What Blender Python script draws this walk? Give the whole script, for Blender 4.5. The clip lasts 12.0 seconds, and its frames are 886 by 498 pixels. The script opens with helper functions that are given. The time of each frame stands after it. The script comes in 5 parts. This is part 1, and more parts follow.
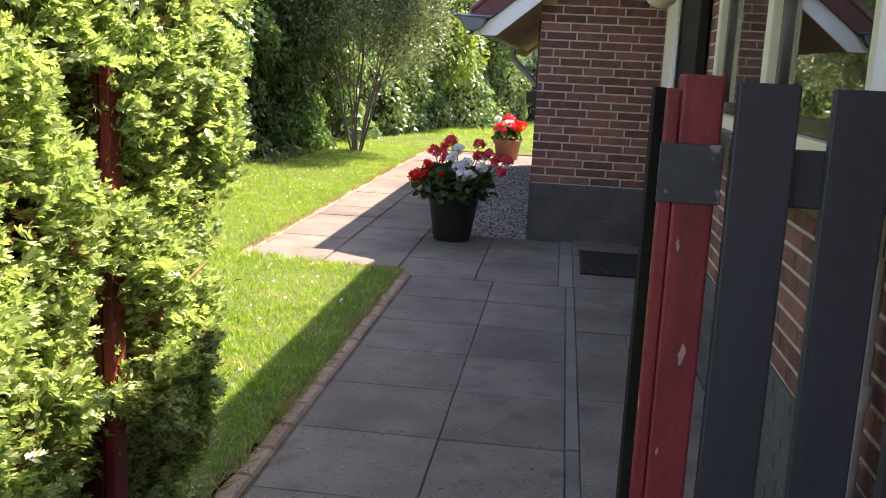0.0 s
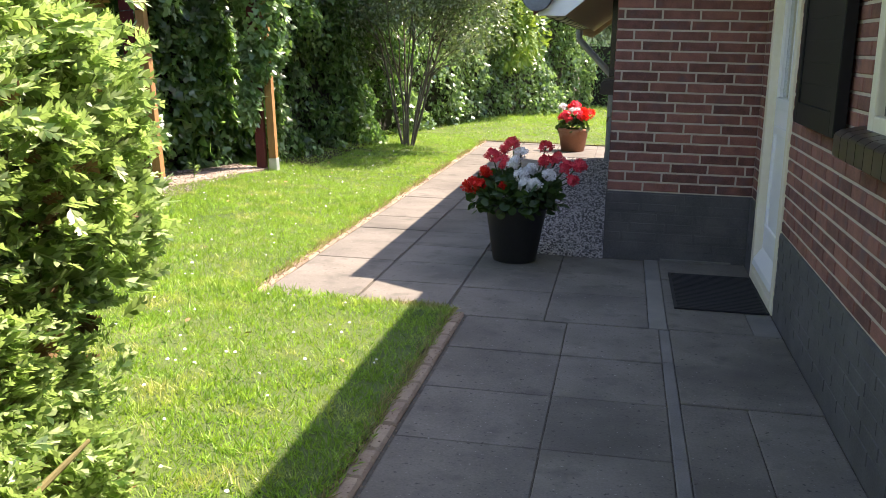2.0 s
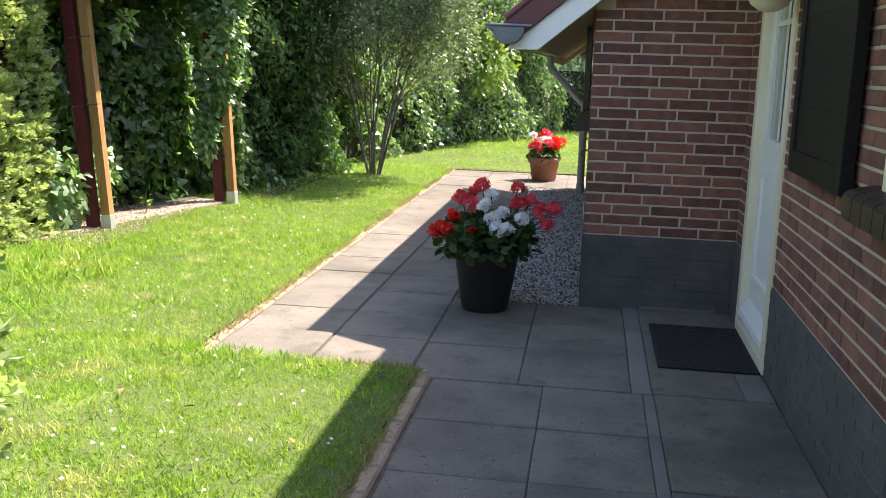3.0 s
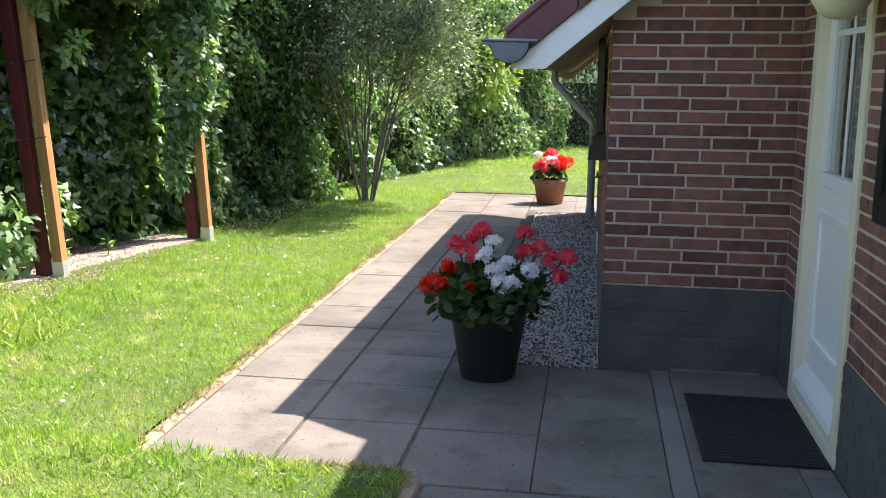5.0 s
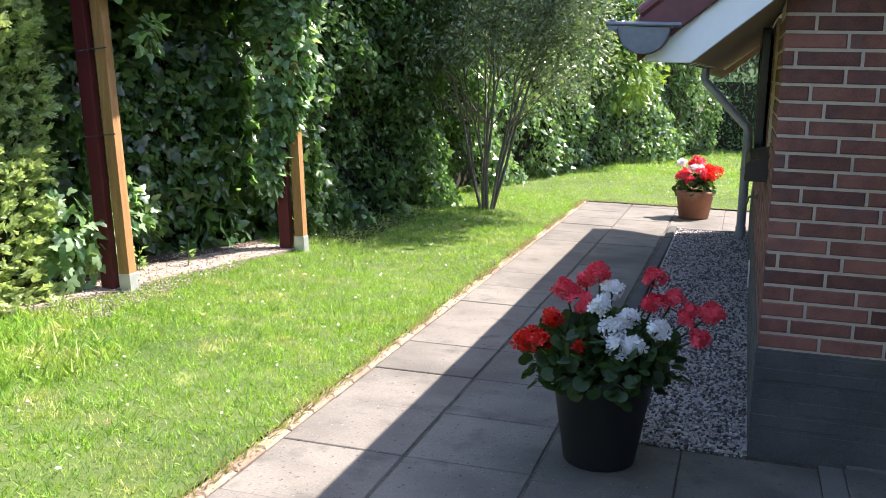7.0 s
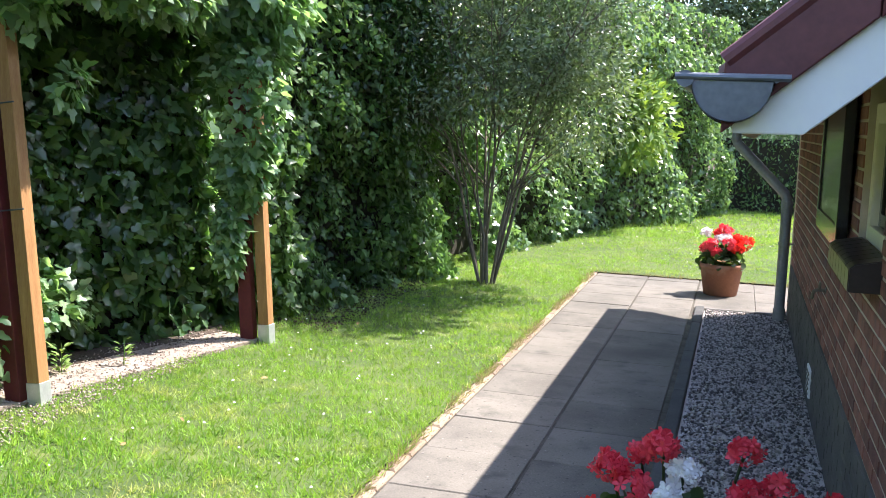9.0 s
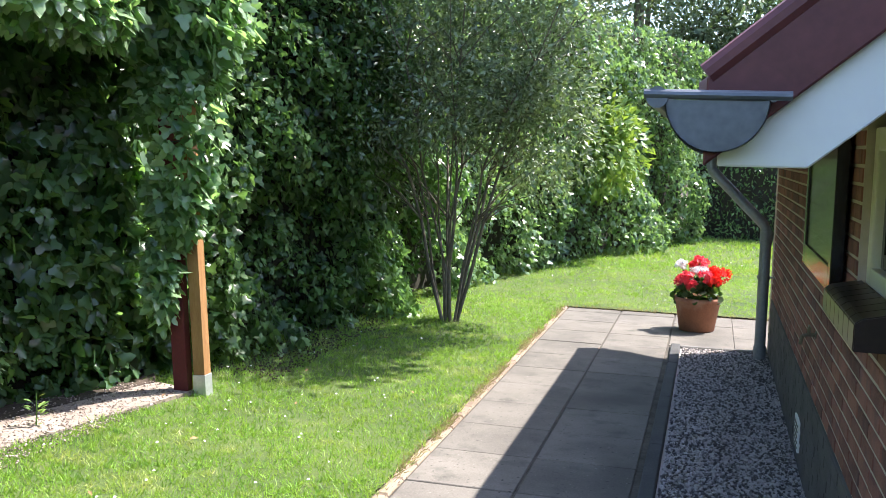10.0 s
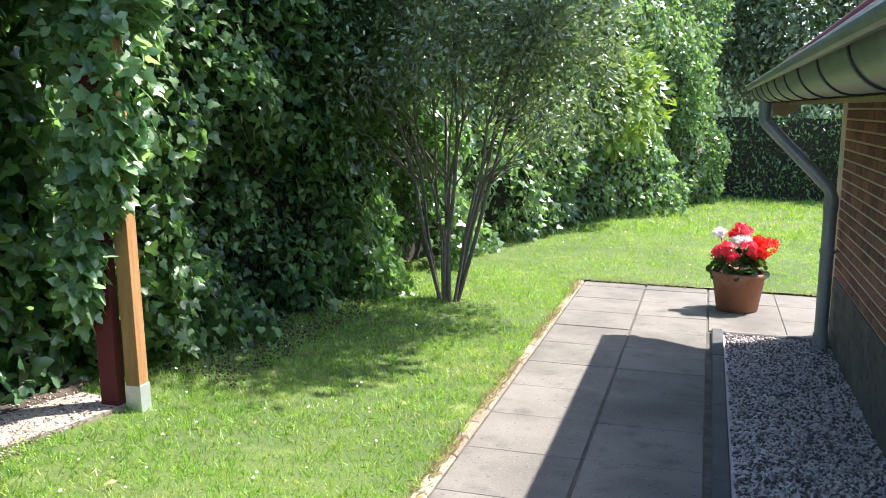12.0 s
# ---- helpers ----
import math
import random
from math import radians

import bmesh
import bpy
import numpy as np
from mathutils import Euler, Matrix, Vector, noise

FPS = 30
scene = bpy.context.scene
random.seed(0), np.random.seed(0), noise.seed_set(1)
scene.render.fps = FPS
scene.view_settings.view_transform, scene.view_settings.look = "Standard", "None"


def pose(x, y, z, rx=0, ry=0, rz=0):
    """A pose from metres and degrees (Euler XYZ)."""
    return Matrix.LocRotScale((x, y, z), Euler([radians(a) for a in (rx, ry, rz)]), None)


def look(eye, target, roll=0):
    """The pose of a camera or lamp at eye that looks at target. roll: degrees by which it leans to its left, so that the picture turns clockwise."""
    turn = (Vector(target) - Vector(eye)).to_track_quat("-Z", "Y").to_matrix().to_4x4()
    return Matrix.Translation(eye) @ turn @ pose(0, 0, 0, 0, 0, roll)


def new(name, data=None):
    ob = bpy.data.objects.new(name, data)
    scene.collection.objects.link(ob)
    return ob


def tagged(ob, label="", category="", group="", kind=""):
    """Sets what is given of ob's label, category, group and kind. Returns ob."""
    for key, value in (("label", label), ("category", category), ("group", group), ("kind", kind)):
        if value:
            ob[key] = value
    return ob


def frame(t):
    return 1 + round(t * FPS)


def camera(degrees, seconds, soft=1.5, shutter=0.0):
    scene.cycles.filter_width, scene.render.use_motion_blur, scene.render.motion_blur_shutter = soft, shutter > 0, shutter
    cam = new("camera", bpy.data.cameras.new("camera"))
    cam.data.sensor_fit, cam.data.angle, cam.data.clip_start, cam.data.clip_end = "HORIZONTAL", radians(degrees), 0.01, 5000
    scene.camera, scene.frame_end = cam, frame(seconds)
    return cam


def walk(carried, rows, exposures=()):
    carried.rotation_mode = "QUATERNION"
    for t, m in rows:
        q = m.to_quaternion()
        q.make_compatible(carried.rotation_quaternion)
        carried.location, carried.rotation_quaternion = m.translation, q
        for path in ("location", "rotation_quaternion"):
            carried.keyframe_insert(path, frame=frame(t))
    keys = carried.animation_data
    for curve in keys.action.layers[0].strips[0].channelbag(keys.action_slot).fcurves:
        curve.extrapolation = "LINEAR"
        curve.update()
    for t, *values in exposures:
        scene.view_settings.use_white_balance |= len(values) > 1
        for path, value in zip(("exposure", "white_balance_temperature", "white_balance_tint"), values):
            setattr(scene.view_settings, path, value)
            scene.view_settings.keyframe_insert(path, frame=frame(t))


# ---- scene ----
cam = camera(49.8, 12.0, soft=0.75)
PATH = [
    (0, (-0.242, 1.02, 1.252), (-0.472, 2.97, 0.875), 2.9),
    (0.5, (-0.285, 1.323, 1.242), (-0.57, 3.265, 0.857), 2.5),
    (1, (-0.236, 1.626, 1.262), (-0.631, 3.544, 0.842), 2.0),
    (1.5, (-0.274, 1.854, 1.280), (-0.672, 3.767, 0.835), 2.6),
    (2, (-0.385, 2.116, 1.301), (-0.738, 4.04, 0.881), 1.4),
    (2.5, (-0.428, 2.32, 1.34), (-0.743, 4.253, 0.935), 1.2),
    (3, (-0.442, 2.533, 1.383), (-0.734, 4.475, 1.004), 1.7),
    (5, (-0.528, 3.417, 1.444), (-0.829, 5.361, 1.087), 0.6),
    (5.5, (-0.567, 3.696, 1.44), (-0.902, 5.639, 1.102), 0.8),
    (6, (-0.53, 3.954, 1.44), (-0.996, 5.867, 1.093), 0.4),
    (6.5, (-0.535, 4.184, 1.438), (-1.099, 6.068, 1.072), 0.5),
    (8.5, (-0.795, 5.366, 1.437), (-1.376, 7.25, 1.103), 2.7),
    (9, (-0.894, 5.589, 1.49), (-1.477, 7.483, 1.223), 1.7),
    (9.5, (-0.914, 5.821, 1.505), (-1.491, 7.724, 1.293), 0.9),
    (10, (-0.926, 6.114, 1.502), (-1.462, 8.029, 1.292), 1.3),
    (10.5, (-1.005, 6.445, 1.465), (-1.524, 8.357, 1.191), 2.0),
    (11, (-1.044, 6.72, 1.461), (-1.625, 8.611, 1.167), 1.3),
    (11.5, (-1.102, 7.005, 1.469), (-1.739, 8.879, 1.181), 1.1),
    (12, (-1.263, 7.265, 1.465), (-1.787, 9.172, 1.162), 1.1),
]
EXPOSURES = [(0.0, 2.12, 7800, 30), (0.5, 1.80, 7800, 28), (1.5, 1.74, 7450, 24), (2.0, 1.98, 7280, 22), (3.0, 2.02, 7150, 19), (5.5, 2.02, 6700, 20), (8.5, 2.02, 6350, 18), (10.0, 1.9, 6250, 16), (12.0, 1.98, 6200, 15)]
walk(cam, [(t, look(eye, target, roll)) for t, eye, target, roll in PATH], EXPOSURES)

# ---- world and sun ----
SUN = Vector((0.50, 0.44, 1.0)).normalized()      # the way to the sun
world = bpy.data.worlds.new("world")
scene.world = world
world.use_nodes = True
wt = world.node_tree
sky = wt.nodes.new("ShaderNodeTexSky")
sky.sky_type = "NISHITA"
sky.sun_disc = False
sky.sun_elevation = math.asin(SUN.z)
sky.sun_rotation = math.atan2(SUN.x, SUN.y)
wt.links.new(sky.outputs[0], wt.nodes["Background"].inputs[0])
wt.nodes["Background"].inputs[1].default_value = 0.135
sun = new("sun", bpy.data.lights.new("sun", "SUN"))
sun.data.energy, sun.data.angle, sun.data.color = 4.0, radians(0.6), (1.0, 0.94, 0.84)
sun.matrix_world = look((20, 18, 40), Vector((20, 18, 40)) - SUN)


# ---- materials ----
def mat(name, dark, light, rough=0.7, scale=8.0, fine=90.0, bump=0.3, metal=0.0, vary=0.0, spec=0.5, coat=0.0, island=0.0, glow=0.0,
        stretch=(1, 1, 1), blotch=None, dist=0.004, seen_through=0.0, tint_through=(0.3, 0.5, 0.05)):
    """Two scales of noise between two colours; vary: per-object shift; island: per-island shift; blotch: (colour, scale, from, to)."""
    m = bpy.data.materials.new(name)
    m.use_nodes = True
    t = m.node_tree
    N, L = t.nodes, t.links
    p = N["Principled BSDF"]
    tc, mp = N.new("ShaderNodeNewGeometry"), N.new("ShaderNodeMapping")
    mp.inputs["Scale"].default_value = stretch
    L.new(tc.outputs["Position"], mp.inputs[0])

    def noise_tex(s, detail=4):
        n = N.new("ShaderNodeTexNoise")
        n.inputs["Scale"].default_value, n.inputs["Detail"].default_value = s, detail
        L.new(mp.outputs[0], n.inputs["Vector"])
        return n

    def math_node(op, a, b):
        n = N.new("ShaderNodeMath")
        n.operation = op
        for k, v in enumerate((a, b)):
            if isinstance(v, (int, float)):
                n.inputs[k].default_value = v
            else:
                L.new(v, n.inputs[k])
        return n.outputs[0]

    big, small = noise_tex(scale), noise_tex(fine, 2)
    f = math_node("ADD", math_node("MULTIPLY", big.outputs[0], 0.6), math_node("MULTIPLY", small.outputs[0], 0.4))
    if vary:
        oi = N.new("ShaderNodeObjectInfo")
        f = math_node("ADD", f, math_node("MULTIPLY", math_node("SUBTRACT", oi.outputs["Random"], 0.5), vary))
    if island:
        ge = N.new("ShaderNodeNewGeometry")
        f = math_node("ADD", f, math_node("MULTIPLY", math_node("SUBTRACT", ge.outputs["Random Per Island"], 0.5), island))
    ramp = N.new("ShaderNodeValToRGB")
    ramp.color_ramp.elements[0].position, ramp.color_ramp.elements[1].position = 0.28, 0.72
    ramp.color_ramp.elements[0].color, ramp.color_ramp.elements[1].color = (*dark, 1), (*light, 1)
    L.new(f, ramp.inputs[0])
    out = ramp.outputs[0]
    for col, s, lo, hi in ([blotch] if blotch and isinstance(blotch[0], tuple) and len(blotch) == 4 and not isinstance(blotch[1], tuple) else blotch or []):
        b = noise_tex(s, 5)
        r2 = N.new("ShaderNodeValToRGB")
        r2.color_ramp.elements[0].position, r2.color_ramp.elements[1].position = lo, hi
        L.new(b.outputs[0], r2.inputs[0])
        mx = N.new("ShaderNodeMix")
        mx.data_type = "RGBA"
        L.new(r2.outputs[0], mx.inputs[0])
        L.new(out, mx.inputs[6])
        mx.inputs[7].default_value = (*col, 1)
        out = mx.outputs[2]
    L.new(out, p.inputs["Base Color"])
    p.inputs["Roughness"].default_value, p.inputs["Metallic"].default_value = rough, metal
    p.inputs["Specular IOR Level"].default_value, p.inputs["Coat Weight"].default_value = spec, coat
    if bump:
        bn = N.new("ShaderNodeBump")
        bn.inputs["Strength"].default_value, bn.inputs["Distance"].default_value = bump, dist
        L.new(f, bn.inputs["Height"])
        L.new(bn.outputs[0], p.inputs["Normal"])
    if seen_through:
        tr, ms = N.new("ShaderNodeBsdfTranslucent"), N.new("ShaderNodeMixShader")
        tr.inputs[0].default_value = (*tint_through, 1)
        ms.inputs[0].default_value = seen_through
        L.new(p.outputs[0], ms.inputs[1])
        L.new(tr.outputs[0], ms.inputs[2])
        L.new(ms.outputs[0], N["Material Output"].inputs[0])
    return m


M = dict(
    brick=mat("brick", (0.120, 0.050, 0.042), (0.32, 0.132, 0.102), 0.85, 14, 160, 0.5, vary=0.36, blotch=((0.13, 0.085, 0.09), 9.0, 0.55, 0.8)),
    mortar=mat("mortar", (0.45, 0.37, 0.30), (0.60, 0.50, 0.415), 0.95, 20, 220, 0.6),
    plinth=mat("plinth", (0.055, 0.054, 0.057), (0.12, 0.115, 0.115), 0.8, 5, 120, 0.4, blotch=((0.14, 0.13, 0.13), 3.0, 0.55, 0.85)),
    tile=mat("tile", (0.102, 0.092, 0.078), (0.200, 0.182, 0.153), 0.88, 4, 110, 0.6, vary=0.18, blotch=[((0.072, 0.067, 0.056), 1.3, 0.50, 0.78), ((0.085, 0.080, 0.066), 7.0, 0.55, 0.78), ((0.30, 0.285, 0.25), 70, 0.66, 0.74), ((0.05, 0.046, 0.038), 48, 0.62, 0.72)]),
    joint=mat("joint", (0.022, 0.020, 0.015), (0.13, 0.115, 0.09), 0.95, 9, 60, 0.5),
    kerb=mat("kerb", (0.05, 0.05, 0.05), (0.10, 0.10, 0.095), 0.9, 6, 120, 0.4, vary=0.2),
    strip=mat("strip", (0.12, 0.115, 0.105), (0.215, 0.205, 0.185), 0.9, 5, 150, 0.4, vary=0.2),
    edging=mat("edging", (0.18, 0.125, 0.085), (0.36, 0.28, 0.20), 0.9, 9, 130, 0.5, vary=0.25),
    soil=mat("soil", (0.03, 0.022, 0.015), (0.09, 0.065, 0.045), 0.95, 3, 60, 0.8, dist=0.02),
    lawn=mat("lawn", (0.026, 0.055, 0.010), (0.10, 0.14, 0.028), 0.95, 1.1, 60, 0.8, dist=0.02, blotch=((0.22, 0.24, 0.07), 3.6, 0.60, 0.86)),
    grass=mat("grass", (0.045, 0.140, 0.014), (0.29, 0.50, 0.075), 0.5, 1.3, 24, 0, island=0.8, seen_through=0.36, tint_through=(0.42, 0.66, 0.07),
              blotch=[((0.56, 0.48, 0.21), 3.4, 0.54, 0.70), ((0.035, 0.125, 0.014), 9.0, 0.52, 0.70), ((0.44, 0.42, 0.15), 0.8, 0.57, 0.80)]),
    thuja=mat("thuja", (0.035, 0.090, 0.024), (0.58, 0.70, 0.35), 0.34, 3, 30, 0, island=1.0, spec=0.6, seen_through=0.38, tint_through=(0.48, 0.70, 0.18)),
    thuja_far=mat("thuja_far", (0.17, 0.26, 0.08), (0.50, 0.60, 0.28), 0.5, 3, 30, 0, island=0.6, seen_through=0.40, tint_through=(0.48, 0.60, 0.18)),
    # one ivy in two tones: dark for the shaded niche, pale for sunlit growth
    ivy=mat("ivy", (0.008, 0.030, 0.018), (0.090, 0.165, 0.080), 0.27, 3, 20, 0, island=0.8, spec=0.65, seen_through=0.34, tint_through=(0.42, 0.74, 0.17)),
    sunlit_ivy=mat("sunlit_ivy", (0.030, 0.085, 0.040), (0.25, 0.36, 0.20), 0.30, 3, 20, 0, island=0.8, spec=0.65, seen_through=0.36, tint_through=(0.46, 0.78, 0.20)),
    hedge=mat("hedge", (0.010, 0.038, 0.016), (0.145, 0.250, 0.085), 0.34, 2, 20, 0, island=0.9, spec=0.45, seen_through=0.28, tint_through=(0.32, 0.60, 0.12)),
    # lighter copy of the hedge leaves, with the sun's glare put into the colour
    sunlit_hedge=mat("sunlit_hedge", (0.016, 0.055, 0.026), (0.17, 0.26, 0.12), 0.30, 2, 20, 0, island=0.9, spec=0.65, seen_through=0.28, tint_through=(0.34, 0.58, 0.14)),
    bright=mat("bright_leaf", (0.08, 0.18, 0.045), (0.27, 0.39, 0.13), 0.45, 2, 20, 0, island=0.8, seen_through=0.3, tint_through=(0.35, 0.5, 0.05)),
    shrub=mat("shrub_leaf", (0.026, 0.050, 0.026), (0.25, 0.31, 0.19), 0.34, 2, 20, 0, island=0.9, spec=0.6, seen_through=0.26, tint_through=(0.30, 0.44, 0.12)),
    # near-black as a hedge core: the shade inside is put into the colour
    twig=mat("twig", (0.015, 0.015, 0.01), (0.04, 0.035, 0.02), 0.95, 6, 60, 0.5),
    straw=mat("straw", (0.20, 0.17, 0.07), (0.42, 0.36, 0.17), 0.8, 6, 60, 0, island=0.7, seen_through=0.25, tint_through=(0.5, 0.45, 0.2)),
    dry=mat("dry_sprig", (0.16, 0.09, 0.04), (0.32, 0.20, 0.09), 0.9, 6, 60, 0, island=0.5),
    bark=mat("bark", (0.09, 0.08, 0.06), (0.27, 0.24, 0.18), 0.9, 14, 80, 0.6, stretch=(1, 1, 0.25)),
    stem=mat("stem_bark", (0.06, 0.052, 0.04), (0.22, 0.19, 0.14), 0.9, 12, 80, 0.6, stretch=(1, 1, 0.25)),
    wood=mat("wood", (0.24, 0.11, 0.035), (0.42, 0.23, 0.09), 0.7, 9, 70, 0.3, stretch=(4, 4, 0.5)),
    red=mat("red_paint", (0.16, 0.012, 0.016), (0.28, 0.032, 0.037), 0.55, 6, 60, 0.25, blotch=[((0.10, 0.012, 0.014), 5.0, 0.54, 0.7), ((0.42, 0.26, 0.24), 19.0, 0.675, 0.70)], stretch=(2.0, 2.0, 0.7)),
    darkred=mat("dark_red_paint", (0.07, 0.006, 0.008), (0.13, 0.014, 0.016), 0.6, 6, 60, 0.25),
    slat=mat("slat_paint", (0.018, 0.021, 0.028), (0.034, 0.039, 0.050), 0.55, 5, 60, 0.15, stretch=(3, 3, 0.5)),
    bracket=mat("bracket", (0.02, 0.025, 0.03), (0.05, 0.06, 0.065), 0.5, 12, 60, 0.3, blotch=((0.22, 0.23, 0.22), 22, 0.62, 0.68)),
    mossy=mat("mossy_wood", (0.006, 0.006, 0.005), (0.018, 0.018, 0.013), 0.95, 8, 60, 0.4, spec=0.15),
    white=mat("white_paint", (0.84, 0.84, 0.84), (0.89, 0.89, 0.88), 0.4, 3, 40, 0.05),
    cream=mat("cream_paint", (0.76, 0.69, 0.52), (0.86, 0.80, 0.65), 0.45, 4, 40, 0.08),
    black=mat("black_gloss", (0.006, 0.006, 0.007), (0.012, 0.012, 0.013), 0.22, 4, 40, 0.02, coat=0.15),
    satin=mat("black_satin", (0.006, 0.006, 0.007), (0.014, 0.013, 0.013), 0.5, 4, 40, 0.05, spec=0.3),
    sill=mat("sill_tile", (0.018, 0.013, 0.012), (0.045, 0.03, 0.026), 0.35, 8, 60, 0.1, vary=0.3),
    roof=mat("roof_tile", (0.08, 0.020, 0.022), (0.16, 0.045, 0.045), 0.5, 5, 50, 0.15, island=0.3),
    zinc=mat("zinc", (0.09, 0.10, 0.115), (0.20, 0.215, 0.235), 0.42, 5, 50, 0.08, metal=0.6),
    zincpipe=mat("zinc_pipe", (0.20, 0.215, 0.22), (0.33, 0.35, 0.36), 0.5, 6, 50, 0.08, metal=0.4),
    planks=mat("raw_timber", (0.36, 0.27, 0.17), (0.54, 0.44, 0.31), 0.7, 5, 50, 0.2, stretch=(1, 6, 6)),
    rubber=mat("rubber", (0.008, 0.008, 0.009), (0.018, 0.018, 0.02), 0.8, 12, 160, 0.5),
    darkpot=mat("dark_pot", (0.016, 0.016, 0.017), (0.03, 0.03, 0.031), 0.5, 6, 80, 0.1),
    terracotta=mat("terracotta", (0.19, 0.075, 0.042), (0.33, 0.145, 0.08), 0.8, 7, 70, 0.2, blotch=((0.34, 0.22, 0.16), 6, 0.58, 0.8)),
    geranium=mat("geranium_leaf", (0.008, 0.028, 0.009), (0.030, 0.070, 0.020), 0.55, 9, 60, 0.1, island=0.6, seen_through=0.15, tint_through=(0.2, 0.4, 0.04)),
    petal_pink=mat("petal_pink", (0.72, 0.035, 0.07), (0.90, 0.10, 0.14), 0.6, 12, 80, 0, island=0.5, seen_through=0.3, tint_through=(0.9, 0.08, 0.12)),
    petal_red=mat("petal_red", (0.60, 0.010, 0.008), (0.82, 0.035, 0.02), 0.6, 12, 80, 0, island=0.5, seen_through=0.3, tint_through=(0.9, 0.04, 0.02)),
    petal_white=mat("petal_white", (0.82, 0.82, 0.84), (0.93, 0.93, 0.93), 0.6, 12, 80, 0, island=0.4, seen_through=0.3, tint_through=(0.8, 0.8, 0.78)),
    gravel=mat("gravel", (0.10, 0.092, 0.090), (0.56, 0.51, 0.48), 0.85, 8, 100, 0.2, island=0.9),
    chips=mat("chips", (0.16, 0.125, 0.10), (0.46, 0.39, 0.33), 0.9, 5, 100, 0.4, island=0.7),
    chipbed=mat("chip_bed", (0.17, 0.135, 0.105), (0.42, 0.35, 0.29), 0.95, 6, 130, 0.8, dist=0.01, blotch=((0.10, 0.08, 0.06), 40, 0.56, 0.66)),
    galv=mat("galvanised", (0.5, 0.52, 0.54), (0.68, 0.7, 0.72), 0.45, 20, 90, 0.05, metal=0.7),
    brass=mat("brass", (0.12, 0.11, 0.09), (0.25, 0.23, 0.19), 0.45, 20, 90, 0.05, metal=0.8),
    inside=mat("inside", (0.45, 0.43, 0.40), (0.55, 0.53, 0.50), 0.9, 2, 20, 0),
)
glass = bpy.data.materials.new("glass")
glass.use_nodes = True
gp = glass.node_tree.nodes["Principled BSDF"]
gp.inputs["Base Color"].default_value = (0.9, 0.95, 0.93, 1)
gp.inputs["Roughness"].default_value, gp.inputs["Transmission Weight"].default_value, gp.inputs["IOR"].default_value = 0.01, 1.0, 1.5
M["glass"] = glass


# ---- mesh helpers ----
def link(name, me, material, parent=None, label=""):
    me.materials.append(M[material])
    ob = new(name, me)
    if parent:
        ob.parent = parent
    if label:
        ob["label"] = label
    return ob


def part(name, bm, material, parent=None, label="", smooth=False):
    me = bpy.data.meshes.new(name)
    if smooth:
        for f in bm.faces:
            f.smooth = True
    bm.to_mesh(me)
    bm.free()
    return link(name, me, material, parent, label)


def thing(name, label, category, at=(0, 0, 0), group="", kind=""):
    ob = new(name)
    ob.location = at
    ob.empty_display_size = 0.1
    return tagged(ob, label, category, group, kind)


def box(x0, x1, y0, y1, z0, z1, bevel=0.0, bm=None):
    own = bmesh.new()
    m = Matrix.Translation(((x0 + x1) / 2, (y0 + y1) / 2, (z0 + z1) / 2)) @ Matrix.Diagonal((x1 - x0, y1 - y0, z1 - z0, 1))
    bmesh.ops.create_cube(own, size=1, matrix=m)
    if bevel:
        bmesh.ops.bevel(own, geom=own.edges[:], offset=bevel, segments=2, affect="EDGES", profile=0.6)
    if bm is None:
        return own
    me = bpy.data.meshes.new("joined")
    own.to_mesh(me)
    own.free()
    bm.from_mesh(me)
    bpy.data.meshes.remove(me)
    return bm


def prism(points, axis, a, b):
    """A flat outline of (u, v) pushed along an axis from a to b: 'y' takes u, v as x, z; 'z' as x, y; 'x' as y, z."""
    bm = bmesh.new()
    put = {"y": lambda u, v, w: (u, w, v), "z": lambda u, v, w: (u, v, w), "x": lambda u, v, w: (w, u, v)}[axis]
    lo = [bm.verts.new(put(u, v, a)) for u, v in points]
    hi = [bm.verts.new(put(u, v, b)) for u, v in points]
    bm.faces.new(lo), bm.faces.new(hi)
    n = len(points)
    for k in range(n):
        bm.faces.new((lo[k], lo[(k + 1) % n], hi[(k + 1) % n], hi[k]))
    bmesh.ops.recalc_face_normals(bm, faces=bm.faces[:])
    return bm


def lathe(profile, seg=40):
    """A turned shape from (radius, z)."""
    bm = bmesh.new()
    rings = [[bm.verts.new((r * math.cos(2 * math.pi * k / seg), r * math.sin(2 * math.pi * k / seg), z)) for k in range(seg)] for r, z in profile]
    for a, b in zip(rings, rings[1:]):
        for k in range(seg):
            bm.faces.new((a[k], a[(k + 1) % seg], b[(k + 1) % seg], b[k]))
    bmesh.ops.recalc_face_normals(bm, faces=bm.faces[:])
    return bm


def tube(points, radii, seg=8, cap=True):
    """A round bar along points, of one radius or of one a point."""
    bm = bmesh.new()
    pts = [Vector(p) for p in points]
    if isinstance(radii, (int, float)):
        radii = [radii] * len(pts)
    rings = []
    side = None
    for k, p in enumerate(pts):
        d = (pts[min(k + 1, len(pts) - 1)] - pts[max(k - 1, 0)]).normalized()
        if side is None:
            side = d.orthogonal().normalized()
        side = (side - d * side.dot(d)).normalized()
        up = d.cross(side)
        rings.append([bm.verts.new(p + radii[k] * (math.cos(2 * math.pi * j / seg) * side + math.sin(2 * math.pi * j / seg) * up)) for j in range(seg)])
    for a, b in zip(rings, rings[1:]):
        for j in range(seg):
            bm.faces.new((a[j], a[(j + 1) % seg], b[(j + 1) % seg], b[j]))
    if cap:
        bm.faces.new(rings[0]), bm.faces.new(rings[-1])
    bmesh.ops.recalc_face_normals(bm, faces=bm.faces[:])
    return bm


